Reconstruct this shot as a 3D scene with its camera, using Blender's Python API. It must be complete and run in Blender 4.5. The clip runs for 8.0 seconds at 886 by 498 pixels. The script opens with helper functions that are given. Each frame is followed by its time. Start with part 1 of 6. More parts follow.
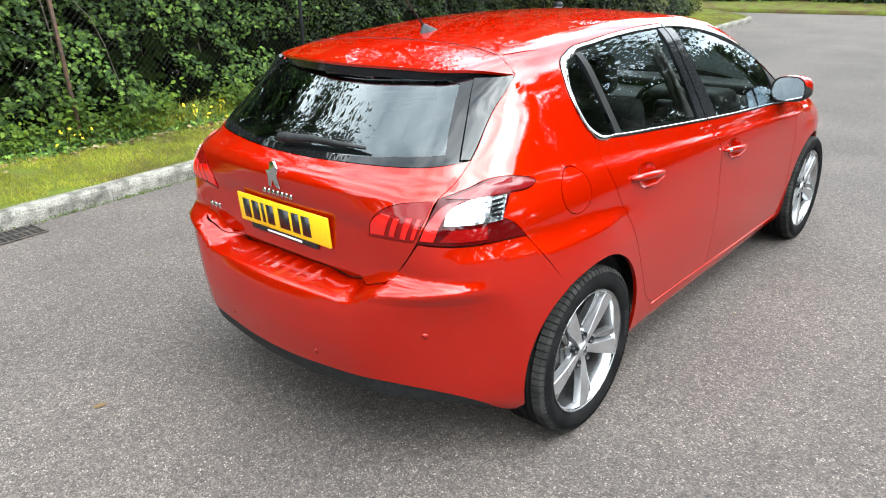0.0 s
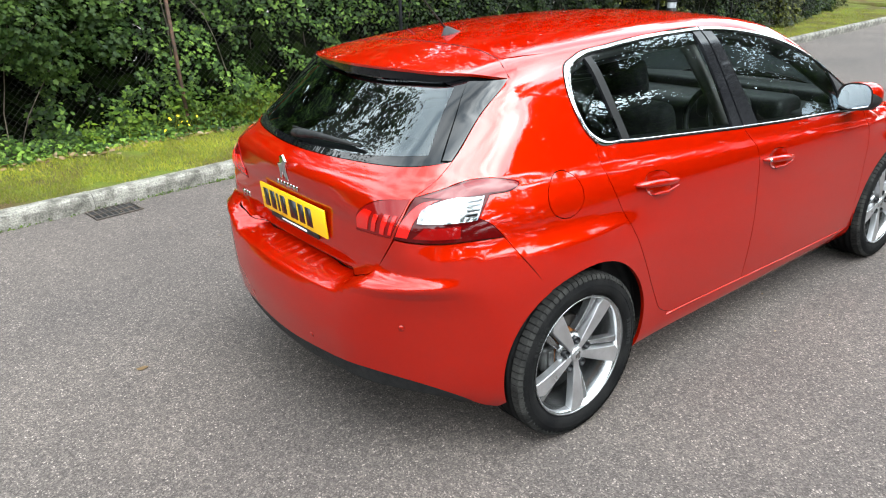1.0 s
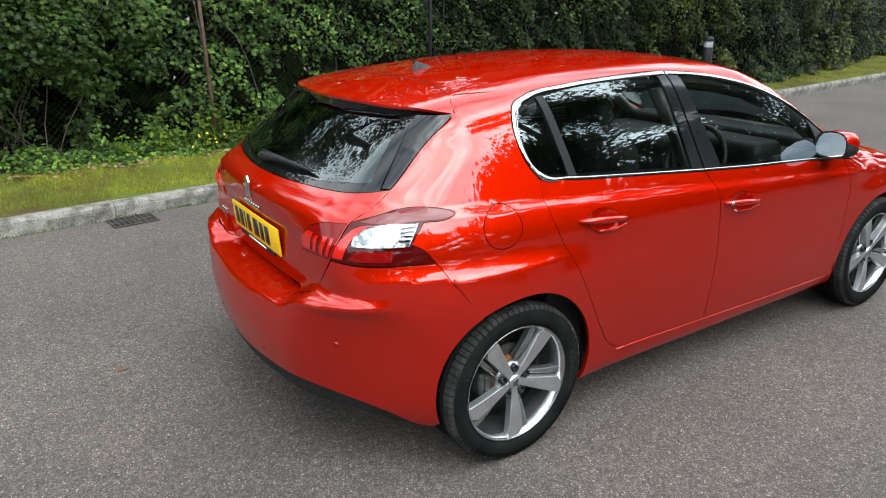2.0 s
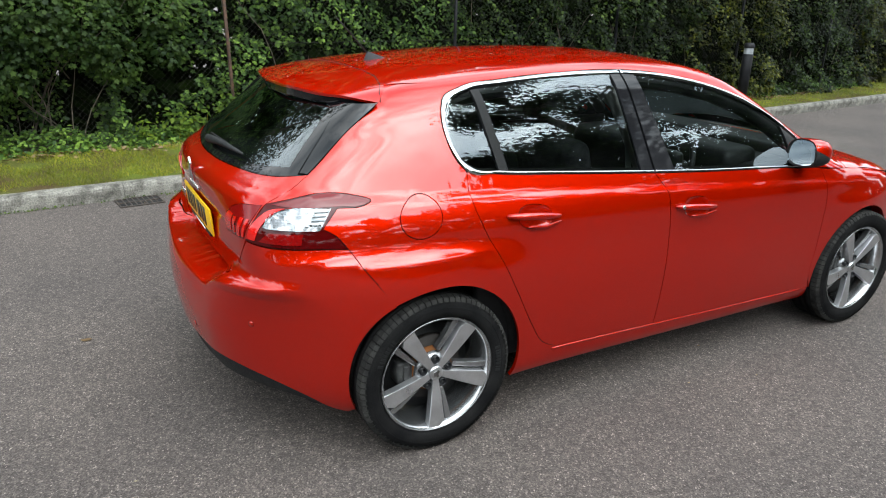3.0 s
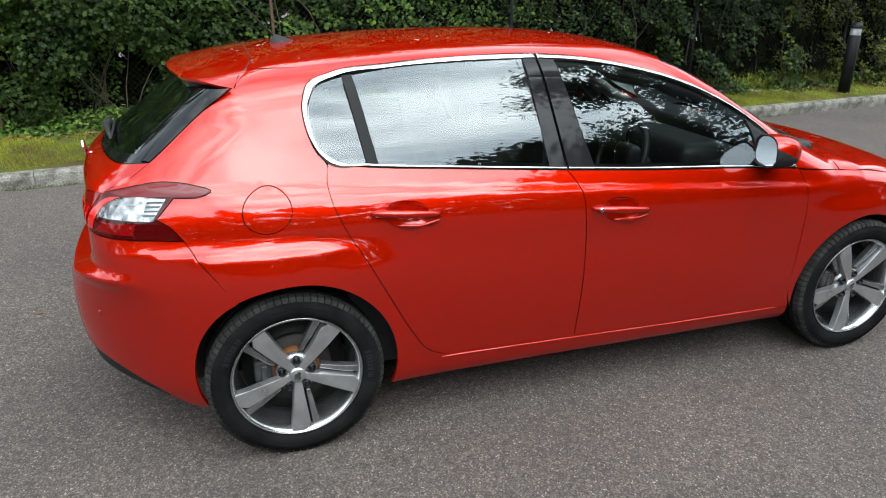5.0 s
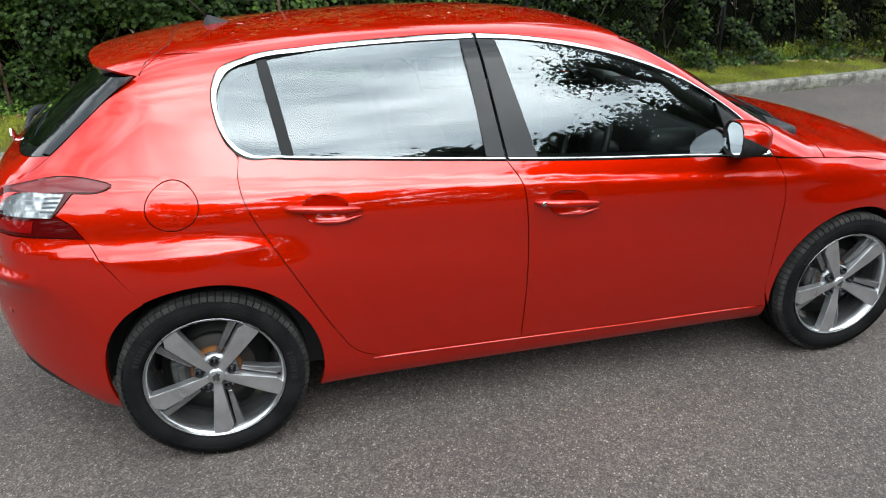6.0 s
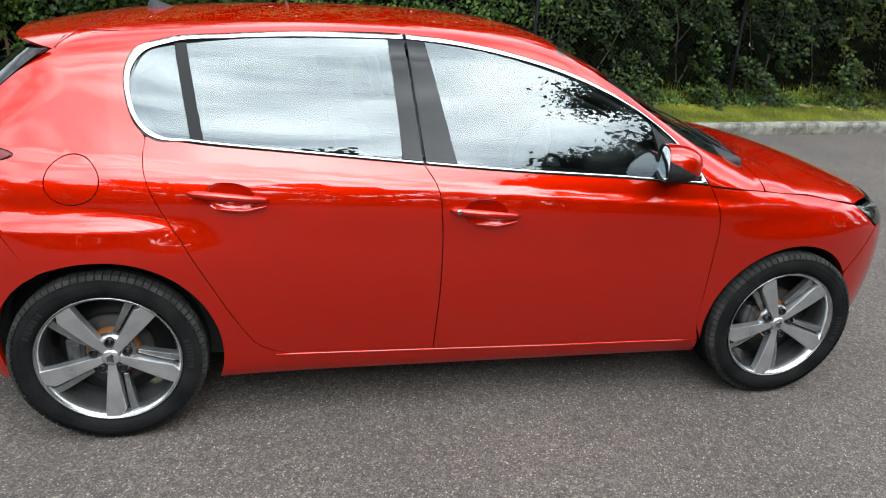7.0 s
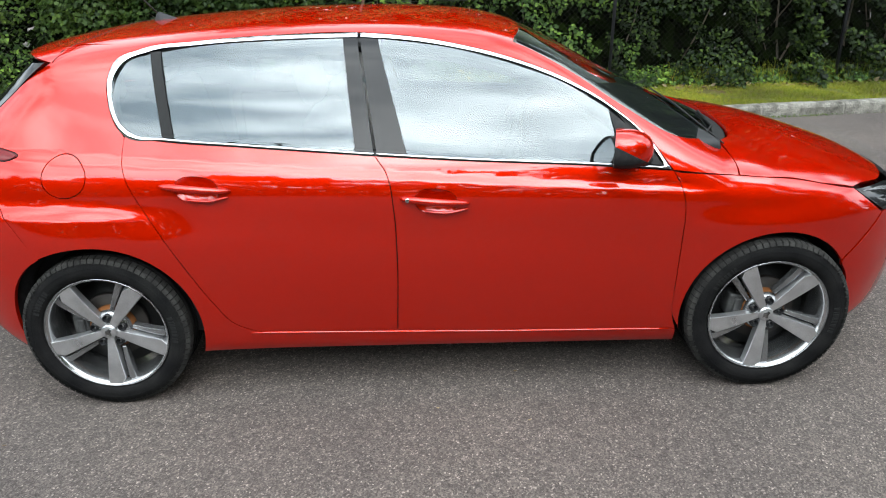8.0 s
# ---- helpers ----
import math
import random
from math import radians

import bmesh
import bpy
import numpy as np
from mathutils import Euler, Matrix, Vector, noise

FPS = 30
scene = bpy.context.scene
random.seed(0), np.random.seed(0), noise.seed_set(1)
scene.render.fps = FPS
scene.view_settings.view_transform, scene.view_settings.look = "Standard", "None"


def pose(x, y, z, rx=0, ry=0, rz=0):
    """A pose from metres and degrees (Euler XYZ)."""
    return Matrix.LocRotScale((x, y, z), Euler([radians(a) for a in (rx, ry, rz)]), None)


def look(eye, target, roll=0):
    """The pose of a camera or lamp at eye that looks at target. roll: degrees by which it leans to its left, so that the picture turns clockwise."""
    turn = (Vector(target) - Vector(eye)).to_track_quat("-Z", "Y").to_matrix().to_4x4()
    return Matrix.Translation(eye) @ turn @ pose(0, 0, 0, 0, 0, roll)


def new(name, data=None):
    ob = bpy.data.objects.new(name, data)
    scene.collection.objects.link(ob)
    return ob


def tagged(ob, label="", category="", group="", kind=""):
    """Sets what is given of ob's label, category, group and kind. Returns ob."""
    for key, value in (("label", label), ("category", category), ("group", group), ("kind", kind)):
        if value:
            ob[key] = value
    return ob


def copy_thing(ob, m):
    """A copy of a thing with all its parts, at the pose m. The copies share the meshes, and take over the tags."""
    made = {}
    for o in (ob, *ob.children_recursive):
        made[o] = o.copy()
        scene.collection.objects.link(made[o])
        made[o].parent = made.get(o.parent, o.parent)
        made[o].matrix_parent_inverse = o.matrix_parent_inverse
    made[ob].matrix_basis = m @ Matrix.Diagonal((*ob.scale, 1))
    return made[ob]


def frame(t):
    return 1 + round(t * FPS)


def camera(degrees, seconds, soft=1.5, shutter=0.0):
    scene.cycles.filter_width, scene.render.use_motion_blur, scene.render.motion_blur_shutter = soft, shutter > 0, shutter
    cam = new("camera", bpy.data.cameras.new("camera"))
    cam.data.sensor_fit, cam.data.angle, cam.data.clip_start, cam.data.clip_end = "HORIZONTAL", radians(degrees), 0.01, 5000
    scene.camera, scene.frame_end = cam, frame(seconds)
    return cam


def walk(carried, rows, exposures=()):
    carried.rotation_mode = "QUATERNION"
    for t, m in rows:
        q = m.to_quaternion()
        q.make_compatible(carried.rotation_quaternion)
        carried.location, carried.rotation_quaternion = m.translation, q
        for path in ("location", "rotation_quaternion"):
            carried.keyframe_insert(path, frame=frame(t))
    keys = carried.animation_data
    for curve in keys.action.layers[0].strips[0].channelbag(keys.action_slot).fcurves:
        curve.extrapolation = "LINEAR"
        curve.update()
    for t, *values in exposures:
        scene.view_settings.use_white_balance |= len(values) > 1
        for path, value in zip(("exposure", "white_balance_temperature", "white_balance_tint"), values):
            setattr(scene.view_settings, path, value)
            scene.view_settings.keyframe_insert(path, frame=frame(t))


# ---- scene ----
cam = camera(63.7, 8.0, soft=1.1)
PATH = [
    (0, (-2.093, -2.034, 1.666), (-0.707, -0.794, 0.928), -1.4),
    (0.5, (-1.963, -2.224, 1.694), (-0.7, -0.861, 0.954), -0.9),
    (1, (-1.811, -2.403, 1.695), (-0.676, -0.934, 0.95), -1.9),
    (1.5, (-1.713, -2.553, 1.74), (-0.608, -1.04, 1.04), -1.3),
    (3, (-1.173, -2.994, 1.703), (-0.256, -1.35, 1.027), 1.3),
    (3.5, (-0.954, -3.055, 1.722), (-0.05, -1.402, 1.05), 0.4),
    (4, (-0.678, -3.148, 1.711), (0.1, -1.432, 1.039), 0.8),
    (4.5, (-0.45, -3.204, 1.696), (0.213, -1.448, 1.006), 0.5),
    (6, (0.242, -3.121, 1.723), (0.704, -1.347, 0.923), -0.8),
    (6.5, (0.459, -3.19, 1.69), (0.812, -1.377, 0.922), -1.9),
    (7, (0.638, -3.184, 1.656), (1.042, -1.374, 0.908), 3.4),
    (7.5, (1.002, -3.277, 1.659), (1.152, -1.42, 0.933), -1.4),
    (8, (1.288, -3.362, 1.697), (1.318, -1.521, 0.917), -1.1),
]
walk(cam, [(t, look(eye, target, roll)) for t, eye, target, roll in PATH],
     exposures=[(0.0, 1.24), (1.0, 1.11), (1.5, 0.71), (3.0, 0.38), (4.5, 0.31), (6.0, 0.37), (8.0, 0.58)])

# ---- sky, sun and exposure ----
def sky():
    w = bpy.data.worlds.new("sky")
    scene.world = w
    w.use_nodes = True
    nt = w.node_tree
    nt.nodes.clear()
    out = nt.nodes.new("ShaderNodeOutputWorld")
    bg = nt.nodes.new("ShaderNodeBackground")
    tex = nt.nodes.new("ShaderNodeTexSky")
    tex.sky_type, tex.sun_disc = "NISHITA", False
    tex.sun_elevation, tex.sun_rotation = radians(41), radians(SUN_TURN)
    coord = nt.nodes.new("ShaderNodeTexCoord")
    mapping = nt.nodes.new("ShaderNodeMapping")
    mapping.inputs["Scale"].default_value = (1.0, 1.0, 3.2)
    nt.links.new(coord.outputs["Generated"], mapping.inputs["Vector"])
    cloud = nt.nodes.new("ShaderNodeTexNoise")
    cloud.inputs["Scale"].default_value, cloud.inputs["Detail"].default_value = 2.3, 7.0
    cloud.inputs["Roughness"].default_value = 0.55
    nt.links.new(mapping.outputs["Vector"], cloud.inputs["Vector"])
    shade = nt.nodes.new("ShaderNodeValToRGB")
    e = shade.color_ramp.elements
    e[0].position, e[0].color = 0.38, (4.0, 4.8, 5.3, 1)
    e[1].position, e[1].color = 0.62, (12.0, 12.9, 13.1, 1)
    nt.links.new(cloud.outputs["Fac"], shade.inputs["Fac"])
    # the clouds glow towards the veiled sun
    sun_way = nt.nodes.new("ShaderNodeVectorMath")
    sun_way.operation = "DOT_PRODUCT"
    sun_way.inputs[1].default_value = Vector(SUN_FROM).normalized()
    nt.links.new(coord.outputs["Generated"], sun_way.inputs[0])
    glow = nt.nodes.new("ShaderNodeMapRange")
    glow.interpolation_type = "SMOOTHERSTEP"
    glow.inputs["From Min"].default_value, glow.inputs["From Max"].default_value = 0.45, 1.0
    glow.inputs["To Min"].default_value, glow.inputs["To Max"].default_value = 0.98, 2.9
    nt.links.new(sun_way.outputs["Value"], glow.inputs["Value"])
    lit = nt.nodes.new("ShaderNodeMixRGB")
    lit.blend_type = "MULTIPLY"
    lit.inputs["Fac"].default_value = 1.0
    nt.links.new(shade.outputs["Color"], lit.inputs["Color1"])
    nt.links.new(glow.outputs["Result"], lit.inputs["Color2"])
    mix = nt.nodes.new("ShaderNodeMixRGB")
    mix.inputs["Fac"].default_value = 0.86
    nt.links.new(tex.outputs["Color"], mix.inputs["Color1"])
    nt.links.new(lit.outputs["Color"], mix.inputs["Color2"])
    nt.links.new(mix.outputs["Color"], bg.inputs["Color"])
    bg.inputs["Strength"].default_value = SKY
    nt.links.new(bg.outputs["Background"], out.inputs["Surface"])


SUN_TURN, SKY, SUN_FROM = 164.0, 0.30, (2.0, -7.0, 6.4)
sky()
sun = new("sun", bpy.data.lights.new("sun", "SUN"))
sun.data.energy, sun.data.angle, sun.data.color = 0.6, radians(55), (1.0, 0.95, 0.87)
sun.matrix_world = look(SUN_FROM, (0, 0, 0))

# ---- materials ----
def material(name, colour, rough=0.5, metal=0.0, coat=0.0, spec=0.5):
    m = bpy.data.materials.new(name)
    m.use_nodes = True
    b = m.node_tree.nodes["Principled BSDF"]
    b.inputs["Base Color"].default_value = (*colour, 1)
    b.inputs["Roughness"].default_value = rough
    b.inputs["Metallic"].default_value = metal
    b.inputs["Coat Weight"].default_value = coat
    b.inputs["Coat Roughness"].default_value = 0.02
    b.inputs["Specular IOR Level"].default_value = spec
    return m


def node(m, kind, **values):
    n = m.node_tree.nodes.new("ShaderNode" + kind)
    for key, value in values.items():
        n.inputs[key].default_value = value
    return n


def link(m, a, out, b, into):
    m.node_tree.links.new(a.outputs[out], b.inputs[into])


def main(m):
    return m.node_tree.nodes["Principled BSDF"]


def ramp_node(m, source, out, stops):
    r = node(m, "ValToRGB")
    e = r.color_ramp.elements
    while len(e) < len(stops):
        e.new(0.5)
    for el, (pos, colour) in zip(e, stops):
        el.position, el.color = pos, (*colour, 1)
    link(m, source, out, r, "Fac")
    return r


def noisy(m, scale, lo, hi, detail=4.0, rough_range=None, bump=0.0, fine=None, a=0.35, b=0.65):
    """Noise-driven base colour at two scales, with roughness and relief."""
    co = node(m, "TexCoord")
    n1 = node(m, "TexNoise", Scale=scale, Detail=detail)
    link(m, co, "Object", n1, "Vector")
    r = ramp_node(m, n1, "Fac", [(a, lo), (b, hi)])
    last = r
    if fine:
        n2 = node(m, "TexNoise", Scale=fine[0], Detail=3.0)
        link(m, co, "Object", n2, "Vector")
        r2 = ramp_node(m, n2, "Fac", [(0.3, (fine[1],) * 3), (0.7, (fine[2],) * 3)])
        mix = node(m, "MixRGB", Fac=1.0)
        mix.blend_type = "MULTIPLY"
        link(m, r, "Color", mix, "Color1")
        link(m, r2, "Color", mix, "Color2")
        last = mix
    link(m, last, "Color", main(m), "Base Color")
    if rough_range:
        mr = node(m, "MapRange", **{"To Min": rough_range[0], "To Max": rough_range[1]})
        link(m, n1, "Fac", mr, "Value")
        link(m, mr, "Result", main(m), "Roughness")
    if bump:
        n3 = node(m, "TexNoise", Scale=fine[0] if fine else scale * 3, Detail=5.0)
        link(m, co, "Object", n3, "Vector")
        bp = node(m, "Bump", Strength=bump, Distance=0.01)
        link(m, n3, "Fac", bp, "Height")
        link(m, bp, "Normal", main(m), "Normal")
    return m


def paint():
    m = material("red_car_paint", (0.40, 0.004, 0.001), 0.40, 0.61, 1.0, 0.0)
    co = node(m, "TexCoord")
    n = node(m, "TexNoise", Scale=900.0, Detail=2.0)
    link(m, co, "Object", n, "Vector")
    main(m).inputs["Specular Tint"].default_value = (0.9, 0.03, 0.006, 1)
    main(m).inputs["Coat IOR"].default_value = 1.54
    r = ramp_node(m, n, "Fac", [(0.35, (0.310, 0.0052, 0.0001)), (0.68, (0.425, 0.0080, 0.0002))])
    link(m, r, "Color", main(m), "Base Color")
    d = node(m, "TexNoise", Scale=2.2, Detail=6.0)
    link(m, co, "Object", d, "Vector")
    mr = node(m, "MapRange", **{"From Min": 0.35, "From Max": 0.7, "To Min": 0.006, "To Max": 0.03})
    link(m, d, "Fac", mr, "Value")
    link(m, mr, "Result", main(m), "Coat Roughness")
    w = node(m, "TexNoise", Scale=55.0, Detail=1.0)
    link(m, co, "Object", w, "Vector")
    bp = node(m, "Bump", Strength=0.02, Distance=0.002)
    link(m, w, "Fac", bp, "Height")
    link(m, bp, "Normal", main(m), "Coat Normal")
    return m


def pane(name, tint, ior=1.8, dirt=0.004):
    """A thin sheet of glass: tinted see-through, with the gloss of both faces."""
    m = material(name, (0.5, 0.5, 0.5), 0.02)
    nt = m.node_tree
    nt.nodes.remove(main(m))
    out = nt.nodes["Material Output"]
    see = node(m, "BsdfTransparent", Color=(*tint, 1))
    gloss = node(m, "BsdfGlossy", Roughness=0.004, Color=(0.88, 0.96, 1.0, 1))
    fr = node(m, "Fresnel", IOR=ior)
    mix = node(m, "MixShader")
    link(m, fr, "Fac", mix, "Fac")
    link(m, see, "BSDF", mix, 1)
    link(m, gloss, "BSDF", mix, 2)
    film = node(m, "BsdfDiffuse", Color=(0.45, 0.47, 0.48, 1))
    co = node(m, "TexCoord")
    n = node(m, "TexNoise", Scale=6.0, Detail=6.0)
    link(m, co, "Object", n, "Vector")
    mr = node(m, "MapRange", **{"From Min": 0.4, "From Max": 0.8, "To Min": 0.0, "To Max": dirt})
    link(m, n, "Fac", mr, "Value")
    mix2 = node(m, "MixShader")
    link(m, mr, "Result", mix2, "Fac")
    link(m, mix, "Shader", mix2, 1)
    link(m, film, "BSDF", mix2, 2)
    link(m, mix2, "Shader", out, "Surface")
    return m


def foliage(name, stops, rough=0.55, through_light=0.25, gloss=0.14):
    m = material(name, stops[0], rough, 0, 0, gloss)
    g = node(m, "NewGeometry")
    r = ramp_node(m, g, "Random Per Island", [(i / max(1, len(stops) - 1), c) for i, c in enumerate(stops)])
    co = node(m, "TexCoord")
    n = node(m, "TexNoise", Scale=1.3, Detail=2.0)
    link(m, co, "Object", n, "Vector")
    v = ramp_node(m, n, "Fac", [(0.32, (0.48, 0.54, 0.50)), (0.68, (1.38, 1.30, 1.12))])
    mix = node(m, "MixRGB", Fac=1.0)
    mix.blend_type = "MULTIPLY"
    link(m, r, "Color", mix, "Color1")
    link(m, v, "Color", mix, "Color2")
    link(m, mix, "Color", main(m), "Base Color")
    tr = node(m, "BsdfTranslucent")
    link(m, mix, "Color", tr, "Color")
    ms = node(m, "MixShader", Fac=through_light)
    link(m, main(m), "BSDF", ms, 1)
    link(m, tr, "BSDF", ms, 2)
    link(m, ms, "Shader", m.node_tree.nodes["Material Output"], "Surface")
    return m


def asphalt_material():
    m = material("asphalt", (0.11, 0.107, 0.103), 0.88, 0, 0, 0.3)
    co = node(m, "TexCoord")
    v = node(m, "TexVoronoi", Scale=185.0)
    link(m, co, "Object", v, "Vector")
    grey = node(m, "RGBToBW")
    link(m, v, "Color", grey, "Color")
    chips = ramp_node(m, grey, "Val", [(0.0, (0.026, 0.0212, 0.0190)), (0.45, (0.053, 0.0435, 0.0390)), (0.83, (0.098, 0.0814, 0.0724)), (1.0, (0.27, 0.229, 0.203))])
    n = node(m, "TexNoise", Scale=0.9, Detail=7.0)
    link(m, co, "Object", n, "Vector")
    patch = ramp_node(m, n, "Fac", [(0.3, (0.80, 0.80, 0.81)), (0.7, (1.16, 1.15, 1.13))])
    n2 = node(m, "TexNoise", Scale=38.0, Detail=4.0)
    link(m, co, "Object", n2, "Vector")
    fine = ramp_node(m, n2, "Fac", [(0.3, (0.78, 0.78, 0.78)), (0.7, (1.2, 1.2, 1.2))])
    mix = node(m, "MixRGB", Fac=1.0)
    mix.blend_type = "MULTIPLY"
    link(m, chips, "Color", mix, "Color1")
    link(m, patch, "Color", mix, "Color2")
    mix2 = node(m, "MixRGB", Fac=1.0)
    mix2.blend_type = "MULTIPLY"
    link(m, mix, "Color", mix2, "Color1")
    link(m, fine, "Color", mix2, "Color2")
    link(m, mix2, "Color", main(m), "Base Color")
    bp = node(m, "Bump", Strength=0.55, Distance=0.004)
    link(m, v, "Distance", bp, "Height")
    link(m, bp, "Normal", main(m), "Normal")
    return m


RED = paint()
GLASS = pane("tinted_window_glass", (0.70, 0.76, 0.74), 1.72)
SCREEN = pane("clear_windscreen_glass", (0.80, 0.86, 0.84), 1.6)
REAR_GLASS = pane("tinted_rear_glass", (0.60, 0.66, 0.64), 1.75)
CLEAR = pane("clear_lamp_cover", (0.95, 0.95, 0.95), 1.5, 0.0)
CHROME = noisy(material("polished_chrome", (0.55, 0.56, 0.57), 0.10, 1.0), 5, (0.50, 0.51, 0.52), (0.62, 0.63, 0.64), rough_range=(0.05, 0.12))
GLOSS_BLACK = noisy(material("gloss_black_trim", (0.008, 0.008, 0.009), 0.10, 0, 0, 0.15), 3, (0.005, 0.005, 0.006), (0.012, 0.012, 0.013), rough_range=(0.02, 0.06))
GLASS_BLACK = noisy(material("black_glass_border", (0.004, 0.004, 0.0045), 0.01, 0, 0, 0.36), 3, (0.003, 0.003, 0.0035), (0.006, 0.006, 0.0065), rough_range=(0.004, 0.02))
BLACK = noisy(material("black_plastic", (0.02, 0.02, 0.02), 0.6, 0, 0, 0.2), 40, (0.007, 0.007, 0.0075), (0.015, 0.015, 0.015), bump=0.15, fine=(400, 0.9, 1.1))
SEAL = material("black_rubber_seal", (0.005, 0.005, 0.005), 0.6, 0, 0, 0.2)
RUBBER = noisy(material("tyre_rubber", (0.022, 0.022, 0.023), 0.75, 0, 0, 0.03), 9, (0.005, 0.005, 0.0053), (0.011, 0.0107, 0.0105), bump=0.2, fine=(180, 0.8, 1.2))
# tread rubber lightened against RUBBER, to offset the shadow in the wheel arch
TREAD = noisy(material("lightened_tread_rubber", (0.03, 0.03, 0.03), 0.85, 0, 0, 0.05), 12, (0.014, 0.0135, 0.013), (0.030, 0.029, 0.027), bump=0.2, fine=(180, 0.8, 1.2))
ALLOY = noisy(material("machined_alloy", (0.55, 0.55, 0.56), 0.30, 0.9), 14, (0.46, 0.46, 0.47), (0.58, 0.58, 0.59), rough_range=(0.24, 0.36), fine=(300, 0.9, 1.08))
ALLOY_DARK = noisy(material("grey_painted_alloy", (0.20, 0.20, 0.21), 0.27, 0.85), 14, (0.19, 0.19, 0.195), (0.29, 0.29, 0.295), fine=(260, 0.9, 1.08))
RIM_BRIGHT = noisy(material("silver_rim_barrel", (0.55, 0.56, 0.57), 0.20, 0.95), 10, (0.38, 0.383, 0.387), (0.54, 0.543, 0.547), fine=(150, 0.85, 1.05))
CAST = noisy(material("dark_cast_iron", (0.05, 0.05, 0.05), 0.6, 0.4), 30, (0.022, 0.022, 0.022), (0.06, 0.06, 0.058), fine=(200, 0.8, 1.2))
DISC = noisy(material("brake_disc_steel", (0.22, 0.19, 0.17), 0.7, 0.3), 20, (0.008, 0.006, 0.005), (0.024, 0.019, 0.016))
RUST = noisy(material("rusty_steel", (0.16, 0.06, 0.03), 0.8, 0.2), 18, (0.030, 0.018, 0.012), (0.085, 0.040, 0.020), fine=(120, 0.7, 1.2), bump=0.4)
CABIN = noisy(material("dark_cabin_cloth", (0.02, 0.02, 0.022), 0.9, 0, 0, 0.1), 25, (0.008, 0.008, 0.009), (0.018, 0.018, 0.019), fine=(300, 0.8, 1.2), bump=0.2)
CABIN_PLASTIC = material("dark_cabin_plastic", (0.010, 0.010, 0.011), 0.5, 0, 0, 0.25)
CABIN_LIGHT = material("pale_headlining", (0.25, 0.25, 0.24), 0.85)
YELLOW = material("yellow_plate", (0.62, 0.36, 0.004), 0.35)
INK = material("black_plate_print", (0.008, 0.008, 0.009), 0.4)
WHITE = material("white_print", (0.8, 0.8, 0.8), 0.5)
REFLECTOR = noisy(material("lamp_reflector", (0.5, 0.5, 0.51), 0.14, 1.0), 60, (0.10, 0.104, 0.108), (0.46, 0.47, 0.48), bump=0.3, fine=(48, 0.5, 1.2))
MIRROR = material("mirror_glass", (0.82, 0.85, 0.88), 0.01, 1.0)
ASPHALT = asphalt_material()
KERB = noisy(material("worn_concrete", (0.33, 0.32, 0.30), 0.9, 0, 0, 0.2), 9.0, (0.042, 0.038, 0.031), (0.190, 0.178, 0.155), a=0.28, b=0.62, detail=12, bump=1.0, fine=(75, 0.55, 1.25))
IRON = noisy(material("cast_iron", (0.05, 0.045, 0.04), 0.7, 0.4), 15, (0.020, 0.016, 0.014), (0.058, 0.043, 0.033), bump=0.4, fine=(90, 0.8, 1.2))
TURF = noisy(material("grass_turf", (0.12, 0.15, 0.035), 0.95, 0, 0, 0.1), 2.6, (0.055, 0.038, 0.016), (0.070, 0.088, 0.012), detail=8, bump=0.8, fine=(70, 0.55, 1.25))
EARTH = noisy(material("leaf_litter_earth", (0.05, 0.036, 0.024), 0.95), 4, (0.014, 0.010, 0.007), (0.042, 0.030, 0.019), detail=8, bump=0.9, fine=(45, 0.6, 1.3))
GRASS = foliage("grass_blades", [(0.1272, 0.1664, 0.0124), (0.1781, 0.2094, 0.0185), (0.2799, 0.2456, 0.0370), (0.1018, 0.1371, 0.0124)], 0.5, 0.35)
MAPLE = foliage("maple_leaves", [(0.0135, 0.0301, 0.0057), (0.0234, 0.0460, 0.0085), (0.0433, 0.0731, 0.0127), (0.0114, 0.0251, 0.0068)])
IVY = foliage("ivy_leaves", [(0.0120, 0.0300, 0.0060), (0.0250, 0.0540, 0.0105), (0.0520, 0.0980, 0.0180), (0.1150, 0.1900, 0.0320)], 0.5, 0.2)
# bramble leaves darkened, so that their colour carries the hedge's shade
SHADED_BRAMBLE = foliage("shade_dark_bramble_leaves", [(0.0027, 0.0074, 0.0014), (0.0060, 0.0142, 0.0024), (0.0145, 0.0277, 0.0043), (0.0435, 0.0717, 0.0098)])
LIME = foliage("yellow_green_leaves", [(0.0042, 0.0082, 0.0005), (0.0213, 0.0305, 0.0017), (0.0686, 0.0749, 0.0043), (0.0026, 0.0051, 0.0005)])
NETTLE = foliage("nettle_leaves", [(0.0240, 0.0500, 0.0050), (0.0420, 0.0760, 0.0070), (0.0700, 0.1050, 0.0090), (0.0300, 0.0600, 0.0070)])
# near black: the shade inside the hedge is put into these leaves
SHADE_LEAVES = foliage("shade_black_inner_leaves", [(0.0022, 0.0046, 0.0010), (0.0047, 0.0089, 0.0017)], 0.9, 0.10, 0.0)
DEAD = foliage("dead_leaves", [(0.11, 0.065, 0.03), (0.19, 0.14, 0.085), (0.07, 0.04, 0.02), (0.27, 0.225, 0.16)], 0.7, 0.1)
PETAL = foliage("yellow_petals", [(0.48, 0.35, 0.01), (0.55, 0.42, 0.03)], 0.5, 0.2)
BARK = noisy(material("bark", (0.09, 0.07, 0.05), 0.95), 12, (0.045, 0.035, 0.025), (0.14, 0.11, 0.08), bump=0.8, fine=(60, 0.6, 1.2))
WIRE = noisy(material("weathered_wire", (0.11, 0.11, 0.095), 0.75, 0.0, 0, 0.15), 3, (0.008, 0.0085, 0.007), (0.024, 0.0235, 0.020))
